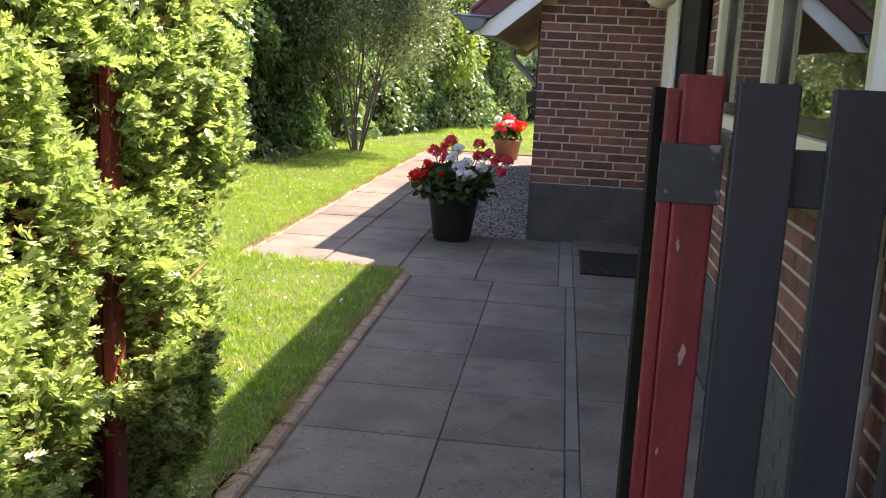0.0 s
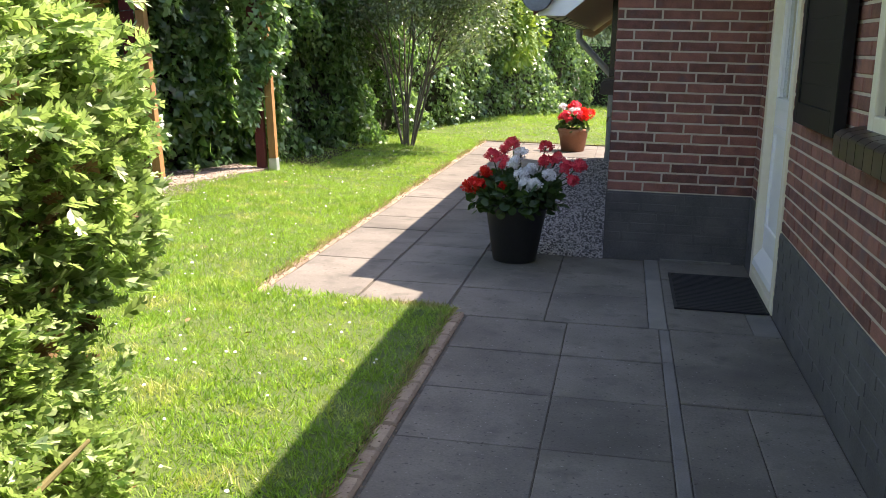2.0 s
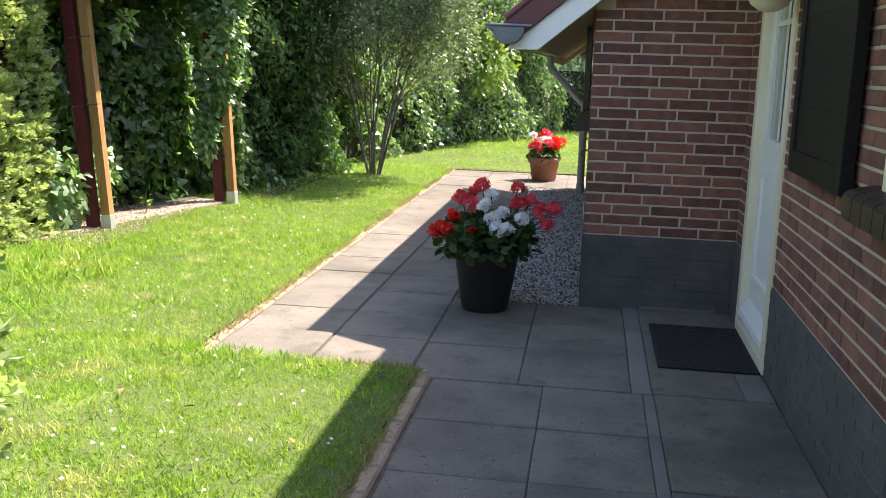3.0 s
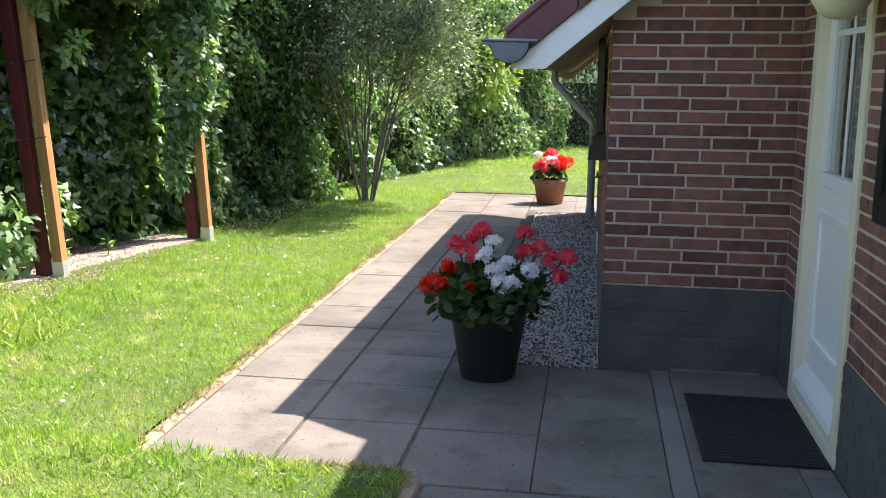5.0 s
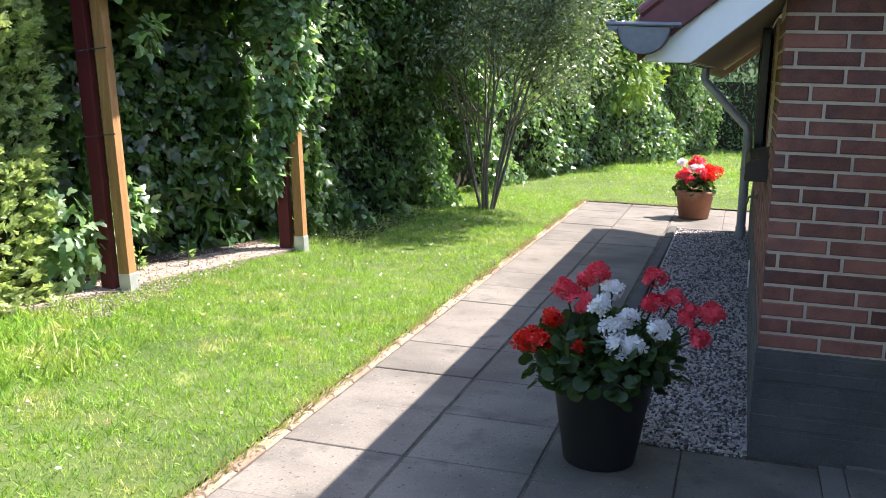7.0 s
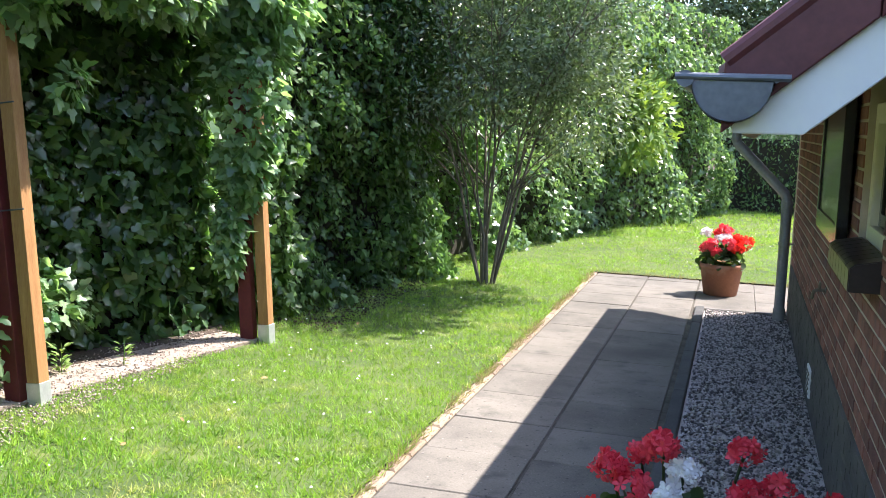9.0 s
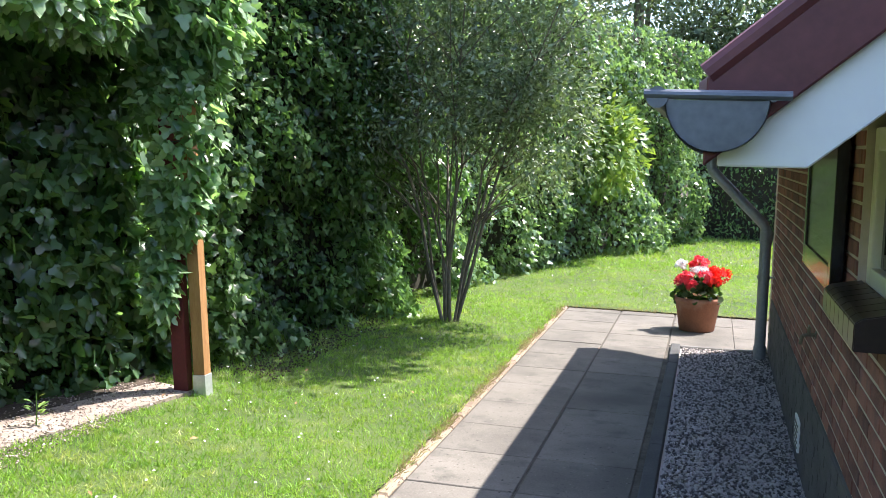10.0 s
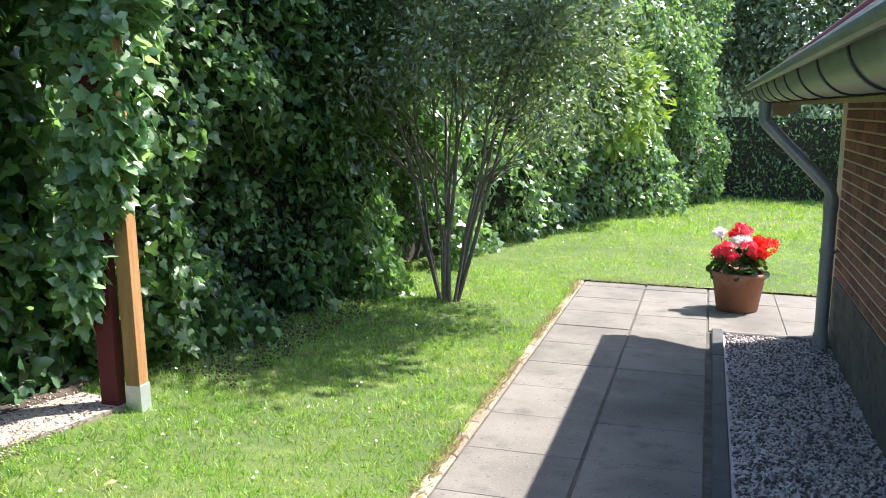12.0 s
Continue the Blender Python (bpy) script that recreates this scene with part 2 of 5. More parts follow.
def big_mesh(name, co, faces):
    me = bpy.data.meshes.new(name)
    f = np.asarray(faces, np.int32)
    me.vertices.add(len(co))
    me.vertices.foreach_set("co", np.asarray(co, np.float32).ravel())
    me.loops.add(f.size)
    me.loops.foreach_set("vertex_index", f.ravel())
    me.polygons.add(len(f))
    me.polygons.foreach_set("loop_start", np.arange(0, f.size, f.shape[1], dtype=np.int32))
    me.update(calc_edges=True)
    return me


def unit(v):
    return v / np.maximum(np.linalg.norm(v, axis=-1, keepdims=True), 1e-9)


def scatter(name, shape, pos, along, normal, size):
    """One mesh of many copies of a small shape (points, triangles): its y lies along, its z near normal."""
    pts, tris = np.array(shape[0], float), np.array(shape[1])
    y = unit(along)
    z = unit(normal - (normal * y).sum(-1, keepdims=True) * y)
    x = np.cross(y, z)
    s = np.asarray(size, float).reshape(-1, 1, 1)
    co = pos[:, None] + s * (pts[None, :, 0:1] * x[:, None] + pts[None, :, 1:2] * y[:, None] + pts[None, :, 2:3] * z[:, None])
    n = len(pos)
    faces = (tris[None] + (np.arange(n) * len(pts))[:, None, None]).reshape(-1, 3)
    return big_mesh(name, co.reshape(-1, 3), faces)


def fan(outline, lift):
    pts = [(0, 0.42, lift)] + [(x, y, 0.0) for x, y in outline]
    n = len(outline)
    return pts, [(0, 1 + k, 1 + (k + 1) % n) for k in range(n)]


IVY_LEAF = fan([(0, 0), (0.30, -0.10), (0.55, 0.22), (0.27, 0.42), (0.24, 0.70), (0, 1.0), (-0.24, 0.70), (-0.27, 0.42), (-0.55, 0.22), (-0.30, -0.10)], 0.07)
OVAL_LEAF = ([(0, 0, 0), (0.22, 0.40, 0.06), (0.12, 0.80, 0.03), (0, 1, -0.06), (-0.12, 0.80, 0.03), (-0.22, 0.40, 0.06), (0, 0.5, 0)],
             [(0, 1, 6), (1, 2, 6), (2, 3, 6), (3, 4, 6), (4, 5, 6), (5, 0, 6)])
SMALL_LEAF = ([(0, 0, 0), (0.2, 0.5, 0.05), (0, 1, 0), (-0.2, 0.5, 0.05)], [(0, 1, 2), (0, 2, 3)])
ROUND_LEAF = fan([(0.03, 0.12), (0.30, 0.0), (0.52, 0.22), (0.56, 0.50), (0.42, 0.80), (0.16, 0.95), (-0.16, 0.95), (-0.42, 0.80), (-0.56, 0.50), (-0.52, 0.22), (-0.30, 0.0)], -0.10)
BLADE = ([(-0.07, 0, 0), (0.07, 0, 0), (0.04, 0.55, 0.10), (0.0, 1.0, 0.30), (-0.04, 0.55, 0.10)], [(0, 1, 2), (0, 2, 4), (4, 2, 3)])


def frond():
    pts, tris = [(-0.025, 0, 0), (0.025, 0, 0), (0, 1, 0.0)], [(0, 1, 2)]
    for k in range(5):
        h = 0.06 + 0.155 * k
        ln = 0.36 * (1 - 0.5 * abs(k - 1) / 4)
        for s in (-1, 1):
            n = len(pts)
            up = 0.05 if (k + s) % 3 else -0.06
            pts += [(0, h - 0.025, 0), (s * ln * 0.46, h + ln * 0.30, up * 0.6), (s * ln * 0.70, h + ln * 0.84, up), (s * ln * 0.16, h + ln * 0.72, 0.02)]
            tris += [(n, n + 1, n + 3), (n + 1, n + 2, n + 3)]
    return pts, tris


FROND = frond()
rng = np.random.default_rng(7)


def bumps(p, scale, seed=0.0):
    """A smooth cheap noise of places, about -1 to 1."""
    q = p * scale + seed
    return (np.sin(q[:, 0] * 1.3 + 1.7 * np.sin(q[:, 1] * 0.9 + q[:, 2])) + np.sin(q[:, 1] * 1.7 + 1.3 * np.sin(q[:, 2] * 1.1 + q[:, 0])) + np.sin(q[:, 2] * 1.9 + 1.5 * np.sin(q[:, 0] * 0.8 - q[:, 1]))) / 3

# ---- the plan ----
FRONT_X, GABLE_Y, WEST_X, END_Y = 0.42, 8.15, -0.453, 13.65     # outer faces of the brick walls
PLINTH = 0.435
SLOPE = 0.82


def roof_z(x):
    return 1.648 + SLOPE * (x + 0.94)


# ---- ground ----
ground = tagged(link("ground", big_mesh("ground", [(-300, -300, -0.06), (300, -300, -0.06), (300, 300, -0.06), (-300, 300, -0.06)], [(0, 1, 2, 3)]), "soil"),
                "dark bare soil ground under the garden", "ground", kind="structure")


def lawn_z(x, y):
    side = np.where(y < 6.68, -1.17 - x, np.where(y < 15.25, -2.27 - x, np.maximum(y - 15.25, -2.27 - x)))
    return 0.012 + 0.045 * np.clip(side / 1.5, 0, 1) + 0.012 * np.sin(x * 2.1 + y) * np.clip(side, 0, 1)


LAWNS = [(-6.0, -1.165, -3.0, 6.68), (-6.0, -2.27, 6.68, 15.25), (-6.0, 9.0, 15.222, 24.5)]
co, fa = [], []
for x0, x1, y0, y1 in LAWNS:
    nx, ny = int((x1 - x0) / 0.15), int((y1 - y0) / 0.15)
    gx, gy = np.meshgrid(np.linspace(x0, x1, nx + 1), np.linspace(y0, y1, ny + 1), indexing="ij")
    base = sum(len(c) for c in co)
    co.append(np.stack([gx, gy, lawn_z(gx, gy)], -1).reshape(-1, 3))
    i, j = np.meshgrid(np.arange(nx), np.arange(ny), indexing="ij")
    k = base + i * (ny + 1) + j
    fa.append(np.stack([k, k + ny + 1, k + ny + 2, k + 1], -1).reshape(-1, 4))
lawn = tagged(link("lawn", big_mesh("lawn", np.concatenate(co), np.concatenate(fa)), "lawn"), "short green lawn with dry yellow patches", "lawn", kind="structure")

# the bed of sand that shows in the joints of the paving
bed = bmesh.new()
for x0, x1, y0, y1 in [(-1.17, 0.42, -3.0, 6.68), (-2.28, 0.42, 6.62, 8.15), (-2.28, -1.10, 8.15, 15.29), (-1.10, 7.0, 13.70, 15.29)]:
    box(x0, x1, y0, y1, -0.05, -0.008, 0, bed)
pavement = tagged(part("pavement", bed, "joint"), "grey concrete paving with dark sandy joints", "paving", kind="structure")

# ---- house walls ----
MX, MY = WEST_X + 0.005, GABLE_Y + 0.005           # the mortar's face lies behind the bricks'
FXM = FRONT_X + 0.005


def wall_front():
    """The wall with the front door and a window, along y, facing -x."""
    bm = bmesh.new()
    cuts = [(-3.0, 2.4, 0.0, 2.5), (2.4, 5.45, 0.0, 1.03), (2.4, 5.45, 2.05, 2.5), (5.45, 6.98, 0.0, 2.5), (6.98, 7.86, 2.1, 2.5), (7.86, GABLE_Y + 0.3, 0.0, 2.5)]
    for y0, y1, z0, z1 in cuts:
        box(FXM, FXM + 0.28, y0, y1, z0, z1, 0, bm)
    return tagged(part("wall_front", bm, "mortar"), "dark red brick house wall with pale mortar", "wall", kind="structure")


def wall_gable():
    pts = [(MX, 0), (FXM, 0), (FXM, roof_z(FXM) - 0.30), (MX, roof_z(MX) - 0.30)]
    return tagged(part("wall_gable", prism(pts, "y", MY, MY + 0.28), "mortar"), "dark red brick gable wall of the annexe", "wall", kind="structure")


def wall_west():
    bm = bmesh.new()
    for y0, y1, z0, z1 in [(MY + 0.28, 8.84, 0, 1.72), (8.84, 9.50, 0, 1.07), (9.50, END_Y, 0, 1.72)]:
        box(MX, MX + 0.28, y0, y1, z0, z1, 0, bm)
    return tagged(part("wall_west", bm, "mortar"), "dark red brick side wall of the annexe", "wall", kind="structure")


front, gable, west = wall_front(), wall_gable(), wall_west()
bm = prism([(MX, 0), (6.6, 0), (6.6, 2.0), (3.2, 4.8), (MX, roof_z(MX) - 0.3)], "y", END_Y, END_Y + 0.25)
tagged(part("wall_north", bm, "mortar"), "brick back wall of the annexe", "wall", kind="structure")
bm = prism([(FXM, 0), (6.6, 0), (6.6, 2.0), (3.2, 4.8), (FXM, 2.45)], "y", -3.25, -3.0)
tagged(part("wall_south", bm, "mortar"), "brick end wall of the house", "wall", kind="structure")
tagged(part("wall_east", box(6.6, 6.85, -3.25, END_Y + 0.25, 0, 2.0), "mortar"), "brick rear wall of the house", "wall", kind="structure")
tagged(part("inner_wall", box(2.4, 2.5, -3.0, END_Y, 0, 2.5), "inside"), "plain grey inner wall behind the windows", "wall", kind="structure")
tagged(part("inner_floor", box(FXM + 0.28, 6.6, -3.0, END_Y, 0.0, 0.1), "inside"), "plain floor inside the house", "floor", kind="structure")
tagged(part("ceiling", box(FXM + 0.28, 3.0, -3.0, END_Y, 2.5, 2.56), "inside"), "plain ceiling inside the house", "ceiling", kind="structure")

# smooth dark render along the foot of the walls
for name, b in [("plinth_front", [(FRONT_X - 0.004, FRONT_X + 0.03, -3.0, 6.98), (FRONT_X - 0.004, FRONT_X + 0.03, 7.86, GABLE_Y - 0.004)]),
                ("plinth_gable", [(WEST_X - 0.004, FRONT_X + 0.03, GABLE_Y - 0.004, GABLE_Y + 0.03)]),
                ("plinth_west", [(WEST_X - 0.004, WEST_X + 0.03, GABLE_Y + 0.03, END_Y)])]:
    bm = bmesh.new()
    for x0, x1, y0, y1 in b:
        box(x0, x1, y0, y1, -0.05, PLINTH - 0.008, 0.003, bm)
    tagged(part(name, bm, "plinth"), "dark grey brick plinth at the foot of the wall", "plinth", kind="structure")

bead = bmesh.new()
box(-0.10, 0.33, GABLE_Y - 0.018, GABLE_Y - 0.004, -0.002, 0.012, 0.004, bead)
tagged(part("mortar_bead", bead, "strip"), "pale mortar bead along the foot of the wall", "trim", kind="structure")

# ---- roof ----
RX0, RIDGE, EAVE_X, VERGE_Y, FAR_Y = -0.96, 3.2, -0.27, 7.95, 14.05
roof = thing("roof", "dark red tiled roof sloping low over the annexe", "roof", kind="structure")


def roof_sheet(name, x0, x1, y0, y1, z_off, thick, material):
    pts = [(x0, roof_z(x0) + z_off), (x1, roof_z(x1) + z_off), (x1, roof_z(x1) + z_off - thick), (x0, roof_z(x0) + z_off - thick)]
    return part(name, prism(pts, "y", y0, y1), material, roof)


roof_sheet("roof_deck", -0.80, RIDGE, VERGE_Y + 0.05, FAR_Y - 0.05, -0.10, 0.06, "planks")
roof_sheet("roof_deck", EAVE_X + 0.05, RIDGE, -3.3, VERGE_Y + 0.05, -0.10, 0.06, "planks")
pts = [(RIDGE, roof_z(RIDGE)), (7.2, roof_z(RIDGE) - SLOPE * 4.0), (7.2, roof_z(RIDGE) - SLOPE * 4.0 - 0.12), (RIDGE, roof_z(RIDGE) - 0.12)]
part("roof_slope", prism(pts, "y", -3.3, FAR_Y), "roof", roof)


def pantiles(x0, x1, y0, y1):
    """Rows of waved tiles, each row lifted over the one below."""
    run = math.hypot(1, SLOPE)
    rows, cols = int((x1 - x0) * run / 0.30), int((y1 - y0) / 0.05)
    ys = np.linspace(y0, y1, cols + 1)
    wave = 0.018 * np.sin(ys / 0.2 * 2 * math.pi)
    co, fa = [], []
    for r in range(rows):
        xa, xb = x0 + (x1 - x0) * r / rows, x0 + (x1 - x0) * (r + 1.12) / rows
        for x, up in ((xa, -0.022), (xa, 0.012), (xb, -0.015)):
            co.append(np.stack([np.full_like(ys, x), ys, roof_z(x) - 0.02 + up + wave], -1))
        for q in (0, 1):
            k = (3 * r + q) * (cols + 1) + np.arange(cols)
            fa.append(np.stack([k, k + cols + 1, k + cols + 2, k + 1], -1))
    return big_mesh("roof_tiles", np.concatenate(co), np.concatenate(fa))


for b in [(RX0, EAVE_X, VERGE_Y + 0.03, FAR_Y - 0.03), (EAVE_X, RIDGE, -3.3, FAR_Y - 0.03)]:
    link("roof_tiles", pantiles(*b), "roof", roof)["kind"] = "stuff"
# verge tiles, one beside another up the slope, each with a rolled lip
lip = thing("roof_verge", "plum-red glazed verge tiles up the roof edge", "roof", kind="structure")
n = 3
for k in range(n):
    for yv, sgn in ((VERGE_Y, 1), (FAR_Y, -1)):
        xa, xb = -0.945 + 0.33 * k, -0.945 + 0.33 * (k + 1) - 0.003
        drop = 0.165 + 0.004 * (k % 2)
        y1 = yv + sgn * 0.035
        bm = prism([(xa, roof_z(xa)), (xb, roof_z(xb)), (xb, roof_z(xb) - drop), (xa, roof_z(xa) - drop)], "y", min(yv, y1), max(yv, y1))
        bmesh.ops.bevel(bm, geom=bm.edges[:], offset=0.004, segments=1, affect="EDGES")
        v = part("verge_tile", bm, "roof", lip)
        bm = tube([(xa, yv + sgn * 0.012, roof_z(xa) + 0.004), (xb, yv + sgn * 0.012, roof_z(xb) + 0.004)], 0.022, 10)
        part("lip", bm, "roof", v)


def bargeboard(y0, y1):
    top = lambda x: 1.634 + SLOPE * (x + 0.76)
    X = -0.20
    bm = prism([(-0.92, 1.480), (-0.76, 1.480), (X, 1.480 + SLOPE * (X + 0.76)), (X, top(X)), (-0.92, top(-0.92))], "y", y0, y1)
    bmesh.ops.bevel(bm, geom=bm.edges[:], offset=0.003, segments=1, affect="EDGES")
    return tagged(part("bargeboard", bm, "white"), "white painted bargeboard with a cut foot", "bargeboard", kind="structure")


bargeboard(VERGE_Y + 0.025, VERGE_Y + 0.055)
bargeboard(FAR_Y - 0.055, FAR_Y - 0.025)
# timber soffit under the low eave, and the far bargeboard's inner lower edge
soffit = tagged(part("eave_soffit", prism([(-0.78, 1.492), (-0.44, 1.752), (-0.44, 1.768), (-0.78, 1.512)], "y", VERGE_Y + 0.06, FAR_Y - 0.06), "planks"),
                "raw timber soffit under the low eave", "soffit", kind="structure")
pts = [(-0.93, 1.450), (-0.80, 1.415), (-0.45, 1.69), (-0.45, 1.76), (-0.80, 1.53), (-0.93, 1.50)]
for yk in (13.90,):
    tagged(part("eave_beam", prism(pts, "y", yk - 0.03, yk + 0.05), "planks"), "pale timber lower edge of the far bargeboard under the eave", "beam", kind="structure")
tagged(part("fascia_main", box(EAVE_X - 0.02, EAVE_X + 0.01, -3.3, VERGE_Y, roof_z(EAVE_X) - 0.16, roof_z(EAVE_X) - 0.01), "white"), "white fascia board under the main eave", "fascia", kind="structure")
tagged(part("soffit_main", box(EAVE_X + 0.01, FXM, -3.3, VERGE_Y + 0.05, roof_z(EAVE_X) - 0.15, roof_z(EAVE_X) - 0.13), "white"), "white soffit boards under the main eave", "soffit", kind="structure")


# ---- gutter and downpipe ----
def gutter():
    g = thing("gutter", "half-round grey zinc gutter with a rolled rim", "gutter", (-0.925, VERGE_Y - 0.035, 1.600))
    r, y1 = 0.092, FAR_Y - VERGE_Y + 0.055
    bm = bmesh.new()
    prof = [(-r * math.cos(a), -r * math.sin(a) * 1.04) for a in np.linspace(0, math.pi, 25)]
    ring = lambda y, s: [bm.verts.new((u * s, y, v * s)) for u, v in prof]
    for s in (1.0, 0.97):
        a, b = ring(0, s), ring(y1, s)
        for k in range(24):
            f = bm.faces.new((a[k], a[k + 1], b[k + 1], b[k]))
            f.smooth = True
    part("trough", bm, "zinc", g)
    for y in (0.0, y1):
        bm = prism([(u * 0.985, v * 0.985) for u, v in prof], "y", y + 0.006, y + 0.010)
        part("end_cap", bm, "zinc", g)
        bm = tube([(-0.130, y + 0.004, 0.010), (0.128, y + 0.004, 0.007)], 0.009, 10)
        part("end_rim", bm, "zinc", g)
    part("rim", tube([(-0.106, 0, 0.004), (-0.106, y1, 0.004)], 0.020, 12), "zinc", g)
    part("back_rim", tube([(0.096, 0, 0.004), (0.096, y1, 0.004)], 0.008, 8), "zinc", g)
    for k in range(11):
        y = 0.22 + 0.56 * k
        bm = bmesh.new()
        for yy in (y, y + 0.022):
            for s in (1.0, 1.05):
                [bm.verts.new((u * s, yy, v * s)) for u, v in prof]
        bm.verts.ensure_lookup_table()
        V = bm.verts
        for j in range(24):
            for p, q in ((25, 75), (0, 25), (50, 75), (0, 50)):
                bm.faces.new((V[p + j], V[p + j + 1], V[q + j + 1], V[q + j]))
        bmesh.ops.recalc_face_normals(bm, faces=bm.faces[:])
        part("bracket", bm, "slat", g, "dark grey gutter bracket")
    return g


gutter()


def downpipe():
    d = thing("downpipe", "grey zinc downpipe with a slanted offset, beside the wall", "downpipe", (-0.528, 13.45, 0))
    a, b = Vector((-0.02, 0.01, 1.0)), Vector((-0.40, 0.10, 1.38))
    part("pipe", tube([(0, 0, 0.0), (0, 0, 0.95)], 0.040, 18), "zincpipe", d)
    part("offset", tube([(0, 0, 0.90), (0, 0, 0.95), a, a.lerp(b, 0.5), b, (-0.41, 0.10, 1.41), (-0.41, 0.10, 1.52)], 0.038, 18), "zincpipe", d)
    part("socket", tube([(0, 0, 0.86), (0, 0, 0.95)], 0.044, 18), "zincpipe", d)
    part("bracket", tube([(0, 0, 0.60), (0, 0, 0.625)], 0.047, 18), "zincpipe", d, "dark pipe clip")
    part("bracket", tube([(0.0, 0, 0.612), (0.075, 0, 0.612)], 0.008, 8), "zincpipe", d)
    part("shoe", tube([(0, 0, 0.0), (0, 0, 0.10)], 0.046, 18), "zincpipe", d)
    return d


downpipe()


# ---- door, windows, shutters ----
def front_door():
    d = thing("door_1", "closed white panelled front door with glass above, cream frame", "door", (FRONT_X, 7.42, 0.0), kind="structure")
    X = 0.0
    for name, b in [("jamb", (X - 0.012, X + 0.09, 0.36, 0.438, 0.0, 2.10)), ("jamb", (X - 0.012, X + 0.09, -0.438, -0.36, 0.0, 2.10)),
                    ("head", (X - 0.012, X + 0.09, -0.36, 0.36, 2.03, 2.10)), ("threshold", (X - 0.015, X + 0.12, -0.36, 0.36, 0.0, 0.06))]:
        part(name, box(*b, 0.006), "cream", d)
    lx = 0.035                                              # the leaf's face, set back in the frame
    leaf = part("leaf", box(lx, lx + 0.04, -0.36, 0.36, 0.065, 1.06, 0.003), "white", d)
    for b in [(-0.36, -0.25), (0.25, 0.36)]:
        part("stile", box(lx, lx + 0.04, *b, 1.06, 2.03, 0.003), "white", d)
    part("top_rail", box(lx, lx + 0.04, -0.25, 0.25, 1.94, 2.03, 0.003), "white", d)
    part("drip_board", prism([(lx - 0.05, 0.10), (lx - 0.045, 0.13), (lx + 0.002, 0.20), (lx + 0.002, 0.10)], "y", -0.35, 0.35), "white", d)
    for z0, z1 in [(0.30, 0.345), (0.86, 0.905), (1.0, 1.06)]:
        part("moulding", box(lx - 0.014, lx + 0.004, -0.27, 0.27, z0, z1, 0.008), "white", leaf)
    for y0 in (-0.27, 0.228):
        part("moulding", box(lx - 0.014, lx + 0.004, y0, y0 + 0.042, 0.345, 0.86, 0.008), "white", leaf)
    pane = part("pane", box(lx + 0.016, lx + 0.022, -0.25, 0.25, 1.06, 1.94), "glass", d)
    pane.visible_shadow = False
    part("glazing_bar", box(lx + 0.006, lx + 0.014, -0.25, 0.25, 1.62, 1.645, 0.002), "white", d)
    part("glazing_bar", box(lx + 0.006, lx + 0.014, -0.012, 0.012, 1.06, 1.94, 0.002), "white", d)
    # pale sheet added behind the door glass to lighten it
    part("curtain", box(lx + 0.10, lx + 0.11, -0.25, 0.25, 1.06, 1.94), "inside", d)
    return d


front_door()


def window(name, label, at, w, z0, z1, facing, mullions):
    """A cream frame with panes in a wall along y; facing is -x."""
    d = thing(name, label, "window", at, kind="structure")
    j = 0.075
    for b in [(-0.02, 0.07, -w / 2, -w / 2 + j, z0, z1), (-0.02, 0.07, w / 2 - j, w / 2, z0, z1)]:
        part("window_frame", box(*b, 0.006), "cream", d)
    part("window_frame", box(-0.02, 0.07, -w / 2 + j, w / 2 - j, z1 - j, z1, 0.006), "cream", d)
    part("window_frame", box(-0.02, 0.07, -w / 2 + j, w / 2 - j, z0, z0 + 0.06, 0.006), "cream", d)
    edges = [-w / 2 + j] + [v for m in mullions for v in (m - 0.045, m + 0.045)] + [w / 2 - j]
    for m in mullions:
        part("mullion", box(-0.02, 0.07, m - 0.045, m + 0.045, z0 + 0.06, z1 - j, 0.006), "cream", d)
    for a, b in zip(edges[::2], edges[1::2]):
        sash = part("sash", box(0.01, 0.05, a, a + 0.05, z0 + 0.06, z1 - j, 0.003), "black", d, "black window sash")
        part("sash", box(0.01, 0.05, b - 0.05, b, z0 + 0.06, z1 - j, 0.003), "black", d, "black window sash")
        part("sash", box(0.01, 0.05, a + 0.05, b - 0.05, z0 + 0.06, z0 + 0.11, 0.003), "black", d, "black window sash")
        p = part("pane", box(0.026, 0.032, a + 0.05, b - 0.05, z0 + 0.11, z1 - j), "glass", d)
        p.visible_shadow = False
        # added pale sheet that catches daylight, so the pane is not black
        if not mullions:
            part("curtain", box(0.14, 0.145, a + 0.02, b - 0.02, z0, z1), "inside", d, "plain pale sheet added behind the glass to brighten it")
    return d


window("window_1", "cream window frame with black sashes and dark glass", (FRONT_X, 3.925, 0), 3.05, 1.05, 2.05, -1, (-0.75, 0.40))
window("window_2", "narrow cream window frame with black sash", (WEST_X + 0.05, 9.17, 0), 0.66, 1.09, 1.60, -1, ())


def sill(at, w):
    s = thing("window_sill", "dark brown glazed tile window sill", "window sill", at, kind="structure")
    n = max(2, round(w / 0.11))
    for k in range(n):
        y = -w / 2 + w * k / n
        bm = prism([(-0.095, -0.11), (0.02, -0.11), (0.02, 0.0), (-0.075, -0.02), (-0.095, -0.035)], "y", y + 0.0004, y + w / n - 0.0004)
        bmesh.ops.bevel(bm, geom=bm.edges[:], offset=0.003, segments=2, affect="EDGES")
        part("sill_tile", bm, "sill", s)
    return s


sill((FRONT_X, 3.985, 1.07), 3.17)
sill((WEST_X, 9.16, 1.10), 0.72)


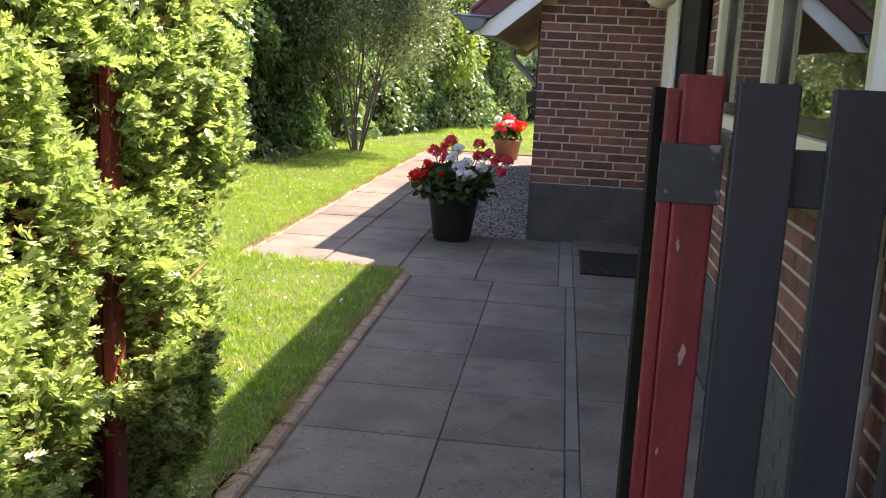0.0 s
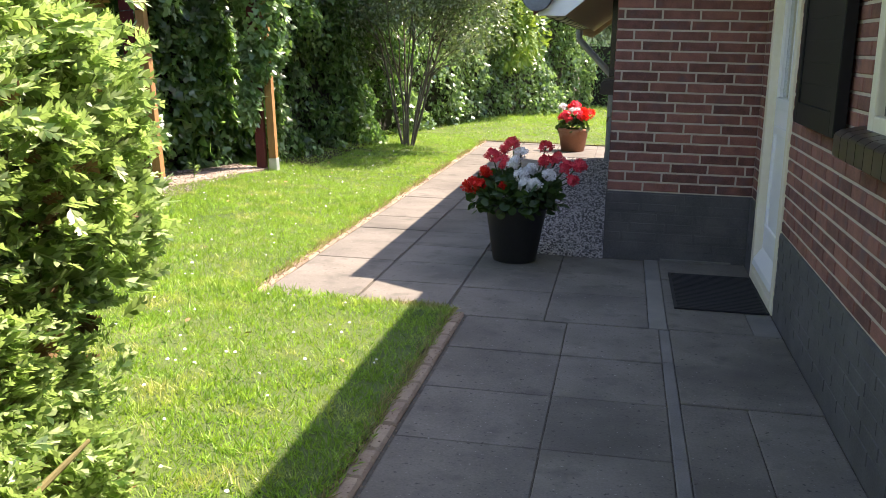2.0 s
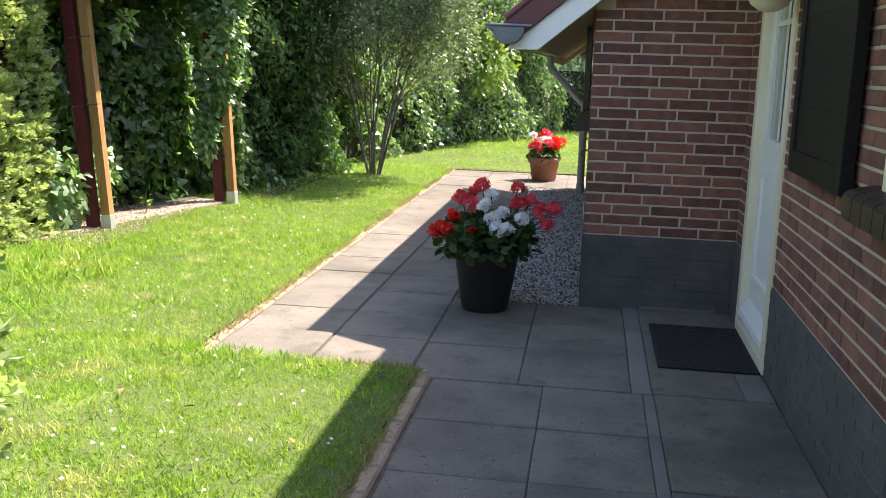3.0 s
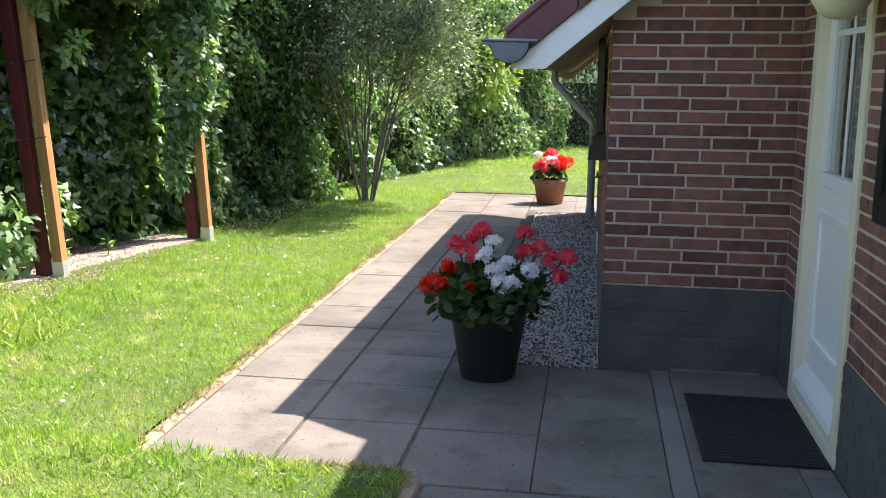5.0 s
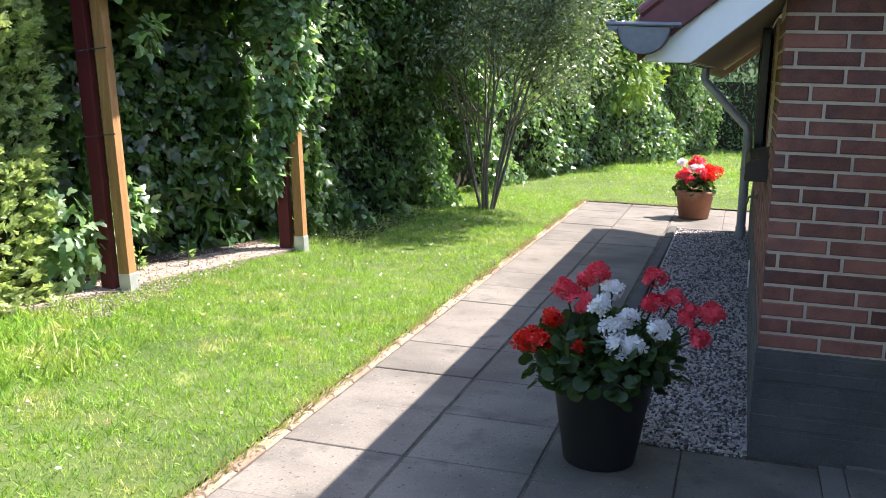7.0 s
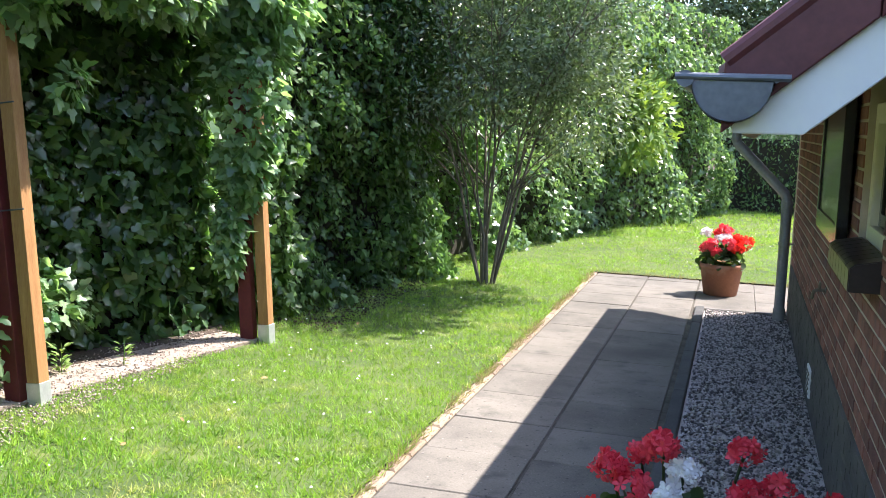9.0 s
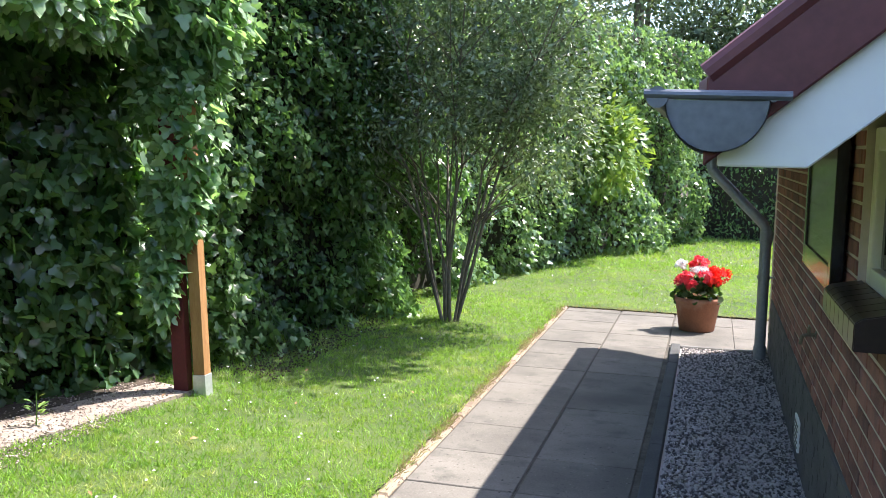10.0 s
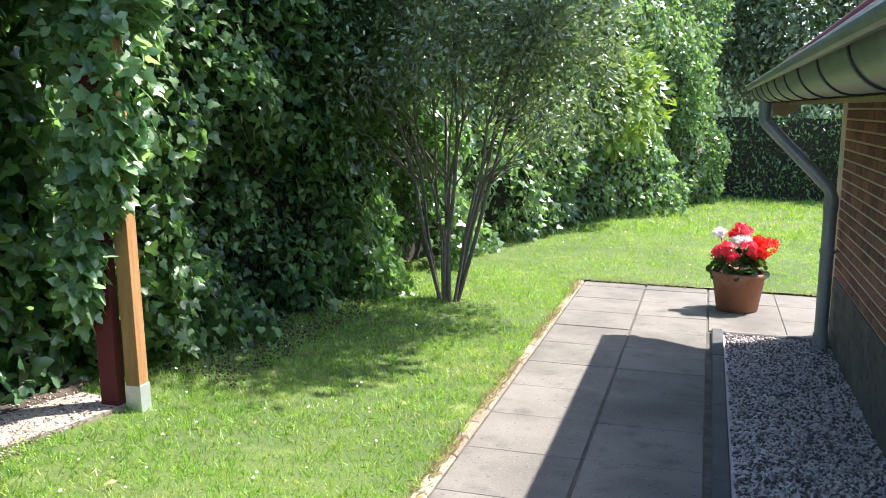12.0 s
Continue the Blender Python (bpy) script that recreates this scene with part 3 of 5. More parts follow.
def shutter(at, w, z0, z1, paint):
    """A boarded shutter folded back flat on a wall; it faces -x."""
    s = thing("shutter", "glossy black boarded shutter folded back against the brick wall", "shutter", at, group="window shutters")
    t = 0.045
    for b in [(-t, 0, -w / 2, -w / 2 + 0.07, z0, z1), (-t, 0, w / 2 - 0.07, w / 2, z0, z1), (-t, 0, -w / 2 + 0.07, w / 2 - 0.07, z0, z0 + 0.09),
              (-t, 0, -w / 2 + 0.07, w / 2 - 0.07, z1 - 0.09, z1)]:
        part("rail", box(*b, 0.004), paint, s)
    n = int((z1 - z0 - 0.18) / 0.085)
    for k in range(n):
        z, hz = z0 + 0.09 + (z1 - z0 - 0.18) * k / n, (z1 - z0 - 0.18) / n
        part("board", box(-0.036, -0.012, -w / 2 + 0.07, w / 2 - 0.07, z + 0.0004, z + hz - 0.0004, 0.001), paint, s)
    part("backing", box(-0.006, -0.002, -w / 2 + 0.07, w / 2 - 0.07, z0 + 0.09, z1 - 0.09), paint, s)
    return s


shutter((FRONT_X - 0.012, 6.20, 0), 0.84, 1.00, 2.05, "satin")
shutter((WEST_X - 0.012, 10.24, 0), 1.05, 1.02, 1.685, "black")


def lamp():
    l = thing("wall_lamp", "opal glass globe wall lamp on a dark arm, unlit", "lamp", (0.0, 0, 0))
    part("globe", lathe([(0.001, -0.105), (0.04, -0.097), (0.075, -0.074), (0.098, -0.037), (0.105, 0), (0.098, 0.037), (0.075, 0.074), (0.04, 0.097)], 32), "cream", l, smooth=True)
    part("collar", lathe([(0.0, 0.12), (0.045, 0.12), (0.045, 0.085), (0.0, 0.085)], 24), "slat", l)
    part("arm", tube([(0, 0, 0.11), (0, 0, 0.16), (0.05, 0, 0.19), (0.13, 0, 0.17), (0.145, 0, 0.15)], 0.012, 10), "slat", l)
    part("wall_plate", box(0.125, 0.146, -0.035, 0.035, 0.08, 0.22, 0.006), "slat", l)
    l.location = (FRONT_X - 0.146, 6.86, 1.745)
    return l


lamp()

vent = thing("wall_vent", "small white slotted vent in the dark plinth", "vent", (WEST_X - 0.004, 11.0, 0.15))
part("plate", box(-0.012, 0.0, -0.10, 0.10, -0.075, 0.075, 0.003), "white", vent)
for k in range(5):
    part("slot", box(-0.016, -0.010, -0.085, 0.085, -0.058 + 0.026 * k, -0.050 + 0.026 * k), "strip", vent)

tap = thing("garden_tap", "small tarnished brass garden tap on the brick wall", "tap", (WEST_X, 10.55, 0.72))
part("pipe", tube([(0.01, 0, 0), (-0.05, 0, 0), (-0.075, 0, -0.01), (-0.085, 0, -0.06)], 0.011, 10), "brass", tap)
part("valve", tube([(-0.04, 0, 0.0), (-0.04, 0, 0.045)], 0.010, 10), "brass", tap)
part("handle", tube([(-0.04, -0.03, 0.05), (-0.04, 0.03, 0.05)], 0.006, 8), "brass", tap)
tap.scale = (0.75, 0.75, 0.75)
part("flange", tube([(0.004, 0, 0), (-0.006, 0, 0)], 0.024, 14), "brass", tap)

# a rain pipe at the near end of the front wall, white
rp = thing("rain_pipe", "thin white plastic rain pipe on the brick wall", "downpipe", (FRONT_X - 0.05, 2.95, 0))
part("pipe", tube([(0, 0, 0.0), (0, 0, 2.1)], 0.035, 16), "white", rp)
part("collar", tube([(0, 0, 0.62), (0, 0, 0.67)], 0.041, 16), "white", rp)


# ---- flower pots ----
def pot(profile, material, name, label, at):
    t = thing(name, label, "flower pot", at)
    part("pot", lathe(profile, 48), material, t, smooth=True)
    return t


def floret_head(count, radius):
    """A loose ball of five-petalled florets."""
    d = unit(rng.normal(size=(count, 3)) + (0, 0, 0.45))
    pts, tris = [(0, 0, 0.0)], []
    for k in range(5):
        a = 2 * math.pi * k / 5
        n = len(pts)
        pts += [(math.cos(a + s) * r, math.sin(a + s) * r, h) for s, r, h in ((-0.45, 0.75, 0.10), (-0.2, 1.05, 0.16), (0.2, 1.05, 0.16), (0.45, 0.75, 0.10))]
        tris += [(0, n, n + 1), (0, n + 1, n + 2), (0, n + 2, n + 3)]
    pos = d * radius * rng.uniform(0.65, 1.0, (count, 1)) * (1, 1, 0.75)
    return scatter("flower_head", (pts, tris), pos, rng.normal(size=(count, 3)), d + rng.normal(0, 0.25, (count, 3)), rng.uniform(0.016, 0.024, count))


HEADS = {m: [floret_head(n, r) for n, r in ((44, 0.049), (36, 0.042), (52, 0.055))] for m in ("petal_pink", "petal_red", "petal_white")}
for m, hs in HEADS.items():
    for h in hs:
        h.materials.append(M[m])


def plant(t, z, radius, height, leaves, heads):
    """Round scalloped leaves in a mound, and flower heads on stalks; heads: (x, y, z, petal, size)."""
    d = unit(rng.normal(size=(leaves, 3)) * (1, 1, 0.8) + (0, 0, 0.35))
    d[:, 2] = np.maximum(d[:, 2], -0.35)
    pos = d * (radius, radius, height) * rng.uniform(0.45, 1.0, (leaves, 1)) + (0, 0, z)
    up = unit(d * (1, 1, 0.6) + (0, 0, 0.6) + rng.normal(0, 0.35, (leaves, 3)))
    ob = link("foliage", scatter("foliage", ROUND_LEAF, pos, d + rng.normal(0, 0.5, (leaves, 3)), up, rng.uniform(0.034, 0.058, leaves)), "geranium", t)
    ob["kind"] = "stuff"
    for k, (x, y, zz, petal, s) in enumerate(heads):
        stalk = part("stalk", tube([(x * 0.35, y * 0.35, z + 0.02), (x * 0.8, y * 0.8, (z + zz) / 2 + 0.03), (x, y, zz)], 0.004, 6), "geranium", t)
        h = new("flower_head", HEADS[petal][k % 3])
        h.parent = stalk
        h.location, h.scale, h.rotation_euler = (x, y, zz), (s, s, s), (0.3 * math.sin(k), 0.3 * math.cos(k * 2), k * 1.3)
        h["label"] = {"petal_pink": "coral pink flower head", "petal_red": "bright red flower head", "petal_white": "white flower head"}[petal]


big = pot([(0.001, 0.0), (0.126, 0.0), (0.133, 0.008), (0.186, 0.325), (0.196, 0.330), (0.198, 0.362), (0.186, 0.364), (0.180, 0.33), (0.10, 0.31), (0.001, 0.31)],
          "darkpot", "flower_pot", "large dark plastic pot with pink, red and white geraniums", (-0.995, 7.90, 0.0))
P, R, W = "petal_pink", "petal_red", "petal_white"
heads = [(-0.03, -0.02, 0.72, P, 1.15), (-0.09, 0.05, 0.68, P, 0.9), (-0.16, 0.02, 0.64, P, 1.05), (-0.10, -0.02, 0.61, P, 1.15), (-0.19, -0.06, 0.545, R, 1.05),
         (-0.26, -0.10, 0.465, R, 1.25), (-0.21, -0.16, 0.48, R, 1.0), (-0.07, -0.19, 0.485, R, 0.75), (0.16, 0.08, 0.70, P, 0.95), (0.17, -0.01, 0.62, P, 1.1),
         (0.24, 0.03, 0.645, P, 1.0), (0.30, 0.0, 0.59, P, 1.0), (0.37, 0.02, 0.60, P, 1.05), (0.34, -0.05, 0.52, P, 1.05), (0.02, -0.03, 0.665, W, 0.95),
         (-0.01, -0.08, 0.615, W, 1.0), (0.09, -0.08, 0.575, W, 1.15), (0.04, -0.12, 0.54, W, 1.1), (0.07, -0.17, 0.49, W, 1.15), (0.12, -0.16, 0.50, W, 1.1), (0.20, -0.10, 0.55, W, 0.95)]
heads = [(x, y, z, m, 0.84 * s) for x, y, z, m, s in heads]
plant(big, 0.385, 0.29, 0.17, 820, heads)
clay = pot([(0.001, 0.0), (0.142, 0.0), (0.148, 0.008), (0.186, 0.245), (0.198, 0.25), (0.200, 0.285), (0.190, 0.288), (0.18, 0.25), (0.10, 0.235), (0.001, 0.235)],
           "terracotta", "flower_pot", "terracotta pot with red and white geraniums", (-0.995, 14.50, 0.0))
heads = [(-0.13, -0.05, 0.42, P, 1.3), (-0.06, -0.12, 0.40, P, 1.2), (0.0, 0.05, 0.57, P, 1.3), (0.05, -0.10, 0.47, P, 1.2), (0.13, -0.02, 0.50, R, 1.3), (0.19, 0.02, 0.47, R, 1.35),
         (0.12, -0.10, 0.43, R, 1.2), (-0.02, -0.04, 0.51, W, 1.1), (0.03, 0.0, 0.50, W, 1.1), (-0.15, 0.04, 0.55, W, 1.0), (-0.05, 0.06, 0.54, R, 1.1), (-0.10, -0.10, 0.46, P, 1.1)]
plant(clay, 0.31, 0.20, 0.14, 260, heads)

# ---- doormat ----
mat_ob = thing("doormat", "black ribbed rubber doormat by the front door", "doormat", (0.17, 7.38, 0.0))
part("base", box(-0.235, 0.235, -0.395, 0.395, 0.0, 0.011, 0.003), "rubber", mat_ob)
for k in range(26):
    part("rib", box(-0.22, 0.22, -0.38 + 0.0296 * k, -0.38 + 0.0296 * k + 0.014, 0.009, 0.0135, 0.002), "rubber", mat_ob)


# ---- gate posts and slatted panel ----
def gate():
    p = thing("gate_post", "weathered red wooden gate post with chipped paint", "gate post", (-0.059, 2.577, 0.0))
    part("post", box(0.0, 0.066, 0.0, 0.070, 0.0, 1.258, 0.005), "red", p)
    part("batten", box(-0.023, -0.001, 0.004, 0.026, 0.0, 1.235, 0.004), "red", p)
    plate = part("hinge_plate", box(-0.027, 0.072, -0.008, -0.001, 1.055, 1.15, 0.002), "bracket", p, "flaked dark steel hinge plate")
    for x in (-0.01, 0.06):
        for z in (1.075, 1.13):
            part("bolt", tube([(x, -0.008, z), (x, -0.013, z)], 0.006, 8), "bracket", plate)
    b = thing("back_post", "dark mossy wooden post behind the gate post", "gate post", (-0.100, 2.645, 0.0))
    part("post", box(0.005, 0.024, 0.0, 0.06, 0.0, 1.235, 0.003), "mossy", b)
    s = thing("fence_panel", "dark blue-grey slatted wooden fence panel beside the house", "fence panel", (0.014, 2.535, 0.0))
    for k in range(4):
        x = 0.005 + 0.142 * k
        part("slat", box(x, x + 0.094, 0.0, 0.02, 0.06, 1.25 - 0.003 * (k % 2), 0.004), "slat", s)
    for z in (1.06, 0.28):
        part("rail", box(0.01, 0.41, 0.021, 0.055, z, z + 0.09, 0.004), "slat", s)
    l = thing("gate_post", "red wooden gate post half hidden in the hedge", "gate post", (-1.175, 2.86, 0.0))
    # shaded face coloured a darker red, the lit edge batten a brighter one
    part("post", box(-0.075, 0.0, 0.0, 0.075, 0.0, 1.205, 0.005), "darkred", l)
    part("batten", box(0.001, 0.024, 0.004, 0.066, 0.0, 1.222, 0.004), "red", l)


gate()


# ---- ivy arbour ----
def arbour():
    for n, (x, y, top) in enumerate(((-4.07, 9.32, 2.35), (-3.70, 10.95, 2.25))):
        t = thing("arbour_post", "squared brown timber post in a galvanised shoe, ivy around it", "post", (x, y, 0.05), group="arbour posts")
        timber = part("post", box(-0.036, 0.036, -0.036, 0.036, 0.10, top, 0.004), "wood", t)
        part("shoe", box(-0.040, 0.040, -0.040, 0.040, -0.05, 0.125, 0.003), "galv", timber, "galvanised steel post shoe")
        r = thing("red_post", "dark red painted post behind the timber post", "post", (x - 0.11, y - 0.03, 0.05), group="red posts")
        part("post", box(-0.045, 0.045, -0.03, 0.03, -0.05, top - 0.1, 0.004), "darkred", r)
        for z in (0.95, 1.45):
            part("wire", tube([(-0.05, -0.034, z), (0.165, -0.02, z + 0.01)], 0.004, 6), "bracket", r)
        t.rotation_euler = r.rotation_euler = (0, -0.080 + 0.022 * n, 0)
    b = thing("arbour_beam", "brown timber beam carried by the arbour posts", "beam", (0, 0, 0))
    bm = tube([(-4.10, 8.9, 2.42), (-3.75, 11.0, 2.36)], 0.06, 4)
    part("beam", bm, "wood", b)


arbour()


# ---- leaves ----
def leafy(name, label, category, mesh, material, kind="stuff"):
    return tagged(link(name, mesh, material), label, category, kind=kind)


def wall_of_leaves(line, h0, h1, count, shape, size, bulge, depth, seed, name, droop=0.6):
    """Leaves in a rough sheet over a line of (x, y), facing its right-hand side."""
    line = np.array(line, float)
    seg = np.linalg.norm(np.diff(line, axis=0), axis=1)
    s = rng.uniform(0, seg.sum(), count)
    k = np.minimum(np.searchsorted(np.cumsum(seg), s), len(seg) - 1)
    f = (s - np.concatenate([[0], np.cumsum(seg)])[k]) / seg[k]
    p = line[k] + f[:, None] * (line[k + 1] - line[k])
    t = unit(line[k + 1] - line[k])
    nrm = np.stack([t[:, 1], -t[:, 0], np.zeros(count)], -1)
    z = h0 + (h1 - h0) * rng.uniform(0, 1, count)
    pos = np.column_stack([p, z])
    out = bulge * bumps(pos, 1.6, seed) + 0.5 * bulge * bumps(pos, 4.5, seed + 3) - depth * rng.uniform(0, 1, count) ** 1.5
    pos = pos + nrm * out[:, None]
    n2 = unit(nrm * 0.8 + (0.25, 0.2, 0.55) + rng.normal(0, 0.45, (count, 3)))
    along = np.column_stack([rng.normal(0, 0.6, (count, 2)), -droop + rng.normal(0, 0.5, count)])
    return scatter(name, shape, pos, along, n2, rng.uniform(*size, count))


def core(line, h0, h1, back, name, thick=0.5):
    """A solid near-black core behind a sheet of leaves: twigs and the shade among them."""
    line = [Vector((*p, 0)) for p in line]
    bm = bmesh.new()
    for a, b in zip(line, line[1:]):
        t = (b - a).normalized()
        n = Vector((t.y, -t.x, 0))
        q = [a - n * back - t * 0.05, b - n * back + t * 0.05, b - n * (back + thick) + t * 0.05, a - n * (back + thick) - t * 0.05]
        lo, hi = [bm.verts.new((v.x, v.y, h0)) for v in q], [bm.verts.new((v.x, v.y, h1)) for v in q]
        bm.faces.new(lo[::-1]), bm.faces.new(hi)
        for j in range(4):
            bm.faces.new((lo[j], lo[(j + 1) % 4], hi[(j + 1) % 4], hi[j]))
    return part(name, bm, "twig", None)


def hedge(label, line, h0, h1, count, material, shape=OVAL_LEAF, size=(0.05, 0.09), bulge=0.2, depth=0.35, seed=1.0, back=0.30, name="hedge", thick=0.5):
    t = thing(name, label, "hedge")
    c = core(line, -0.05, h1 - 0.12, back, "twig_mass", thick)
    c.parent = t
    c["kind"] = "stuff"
    o = link("foliage", wall_of_leaves(line, h0, h1, count, shape, size, bulge, depth, seed, "foliage"), material, t)
    o["kind"] = "stuff"
    return t


# boundary hedge: runs up the west side, then round to the far end
LINE = [(-4.50, 11.05), (-3.95, 11.5), (-3.72, 12.7), (-3.54, 13.6), (-3.40, 15.0), (-3.18, 16.8), (-2.35, 18.8), (-1.50, 20.9), (-1.1, 22.6)]
LINE_W, LINE_B, LINE_N = [(-4.82, 8.6), (-4.18, 11.1), (-4.15, 11.6)], LINE[:5], [(-1.2, 22.8), (0.5, 23.0), (8.5, 23.2)]
hedge("green ivy hanging in a thick sheet under the arbour, coloured dark for shade", LINE_W, 0.05, 2.7, 11500, "ivy", IVY_LEAF, (0.06, 0.11), 0.12, 0.25, 2.0, 0.20, "ivy_wall")
hedge("tall dense hedge of dark glossy ivy and laurel leaves", LINE_B, 0.02, 3.6, 26000, "hedge", IVY_LEAF, (0.04, 0.085), 0.34, 0.40, 5.0, 0.38)
hedge("far stretch of the tall hedge, its glossy ivy coloured paler for sunlight", LINE[4:], 0.02, 3.3, 23000, "sunlit_hedge", IVY_LEAF, (0.045, 0.085), 0.30, 0.40, 6.5, 0.38)
hedge("dark clipped hedge across the far end of the lawn", LINE_N, 0.02, 1.45, 8000, "hedge", OVAL_LEAF, (0.05, 0.09), 0.15, 0.3, 8.0, 0.25)


def blob_leaves(name, centre, radii, count, shape, size, seed, hang=0.2, shell=0.5, gaps=-0.5, face=(0, 0, 0.5)):
    d = unit(rng.normal(size=(count, 3)))
    base = np.array(centre)
    r = np.array(radii) * (shell + (1 - shell) * rng.uniform(0, 1, (count, 1)) ** 0.6)
    pos = base + d * r * (1 + 0.28 * bumps(d * radii + base, 2.2, seed)[:, None])
    keep = bumps(pos, 4.2, seed + 5) > gaps
    pos, d = pos[keep], d[keep]
    n = len(pos)
    along = unit(d + rng.normal(0, 0.7, (n, 3)) - (0, 0, hang))
    return scatter(name, shape, pos, along, d + face + rng.normal(0, 0.5, (n, 3)), rng.uniform(*size, n))


# solid slab hidden in the ivy roof, added to shade the niche below
roof_shade_slab = prism([(-4.95, 2.08), (-3.98, 2.04), (-3.86, 2.30), (-4.2, 2.60), (-4.95, 2.60)], "y", 9.05, 11.0)
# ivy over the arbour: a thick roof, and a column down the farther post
t = thing("ivy", "ivy with veined leaves, coloured pale for sunlight, trailing over the arbour", "ivy")
part("twig_mass", roof_shade_slab, "twig", t)["kind"] = "stuff"
# canopy and trails take the paler tone that stands for sun on the leaves
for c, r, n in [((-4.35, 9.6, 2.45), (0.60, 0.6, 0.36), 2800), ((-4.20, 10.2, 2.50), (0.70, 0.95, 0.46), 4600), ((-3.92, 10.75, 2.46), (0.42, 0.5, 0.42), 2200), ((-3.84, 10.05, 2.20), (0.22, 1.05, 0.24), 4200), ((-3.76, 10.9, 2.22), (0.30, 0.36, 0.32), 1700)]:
    link("canopy", blob_leaves("canopy", c, r, n, IVY_LEAF, (0.055, 0.105), 3.0, 0.4, 0.2, -0.4, face=(0.9, 0.1, 0.6)), "sunlit_ivy", t)["kind"] = "stuff"
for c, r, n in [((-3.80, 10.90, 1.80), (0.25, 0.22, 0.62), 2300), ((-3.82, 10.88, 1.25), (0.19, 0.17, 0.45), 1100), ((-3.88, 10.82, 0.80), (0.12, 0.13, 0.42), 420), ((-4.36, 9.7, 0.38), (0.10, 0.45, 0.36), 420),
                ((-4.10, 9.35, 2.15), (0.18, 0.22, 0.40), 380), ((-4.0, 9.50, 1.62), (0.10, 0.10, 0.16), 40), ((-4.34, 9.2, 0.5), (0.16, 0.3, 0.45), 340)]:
    link("trail", blob_leaves("trail", c, r, n, IVY_LEAF, (0.045, 0.085), 4.0, 0.7, 0.35, -0.5, face=(0.9, 0.0, 0.6)), "sunlit_ivy", t)["kind"] = "stuff"


# ---- thuja hedges ----
def thuja(label, x0, x1, y0, y1, z1, count, material, size, seed, name="thuja_hedge", dry=0, rough=0.075, foot_in=0.0):
    """A clipped block of flat feathery sprays over a dark core; rounded top."""
    t = thing(name, label, "hedge")
    # solid core, coloured as dark as the shade between the sprays
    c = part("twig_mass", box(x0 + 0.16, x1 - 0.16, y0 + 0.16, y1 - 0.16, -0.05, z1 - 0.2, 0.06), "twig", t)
    areas = np.array([(y1 - y0) * z1 * 9, (y1 - y0) * z1 * 0.2, (x1 - x0) * z1 * 0.7, (x1 - x0) * z1 * 0.25, (x1 - x0) * (y1 - y0) * 0.4])
    for mesh_name, cnt, m in (("foliage", count, material), ("dry_growth", dry, "dry")):
        if not cnt:
            continue
        which = rng.choice(5, cnt, p=areas / areas.sum())
        u, v = rng.uniform(0, 1, cnt), rng.uniform(0, 1, cnt)
        sides = [(lambda u, v: (0 * u + x1, y0 + u * (y1 - y0), v * z1), (1, 0, 0)), (lambda u, v: (0 * u + x0, y0 + u * (y1 - y0), v * z1), (-1, 0, 0)),
                 (lambda u, v: (x0 + u * (x1 - x0), 0 * u + y1, v * z1), (0, 1, 0)), (lambda u, v: (x0 + u * (x1 - x0), 0 * u + y0, v * z1), (0, -1, 0)),
                 (lambda u, v: (x0 + u * (x1 - x0), y0 + v * (y1 - y0), 0 * u + z1), (0, 0, 1))]
        pos, nrm = np.zeros((cnt, 3)), np.zeros((cnt, 3))
        for k, (fn, nn) in enumerate(sides):
            w = which == k
            pos[w], nrm[w] = np.stack(fn(u[w], v[w]), -1), nn
        deep = 0.02 if m == "dry" else 0.0
        if m != "dry":
            thin = (bumps(pos, 8.0, seed + 7) < -0.36) & (rng.uniform(0, 1, cnt) < 0.75)
            pos, nrm = pos[~thin], nrm[~thin]
            cnt = len(pos)
        foot = foot_in * np.clip(1 - pos[:, 2] / 0.55, 0, 1)          # it draws in towards the ground
        notch = nrm[:, 0] * (0.08 if foot_in else 0.0) * np.exp(-((pos[:, 1] - 2.80) / 0.075) ** 2) * (pos[:, 2] < 1.22) * (pos[:, 2] > 0.55)      # round the post
        pos += nrm * (rough * bumps(pos, 3.4, seed) + 0.045 * bumps(pos, 9.0, seed + 2) + 0.02 * bumps(pos, 24.0, seed + 4) - 0.13 * rng.uniform(0, 1, cnt) ** 1.3 - deep - foot - notch)[:, None]
        along = nrm * 0.75 + np.column_stack([rng.normal(0, 0.45, cnt), rng.normal(0, 0.45, cnt), rng.uniform(-0.25, 0.8, cnt)])
        ob = link(mesh_name, scatter(mesh_name, FROND, pos, along, rng.normal(size=(cnt, 3)) + nrm * 0.3, rng.uniform(*size, cnt)), m, t)
        ob["kind"] = "stuff"
    return t


near_hedge = thuja("feathery yellow-green thuja hedge beside the gate", -4.4, -1.125, 2.1, 3.46, 2.15, 52000, "thuja", (0.030, 0.066), 1.0, dry=3000, rough=0.045, foot_in=0.13)
for a, b in (((-1.17, 3.10, 0.62), (-1.10, 3.27, 0.74)), ((-1.18, 2.60, 0.70), (-1.11, 2.72, 0.80)), ((-1.20, 3.02, 1.10), (-1.12, 3.12, 1.20)), ((-1.20, 3.30, 1.30), (-1.12, 3.36, 1.42))):
    part("twig", tube([a, Vector(a).lerp(Vector(b), 0.5) + Vector((0.0, 0.0, 0.012)), b], [0.008, 0.006, 0.003], 7), "straw", near_hedge, "bare pale twig")
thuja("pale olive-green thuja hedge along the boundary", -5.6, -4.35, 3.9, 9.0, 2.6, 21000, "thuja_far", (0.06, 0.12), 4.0)


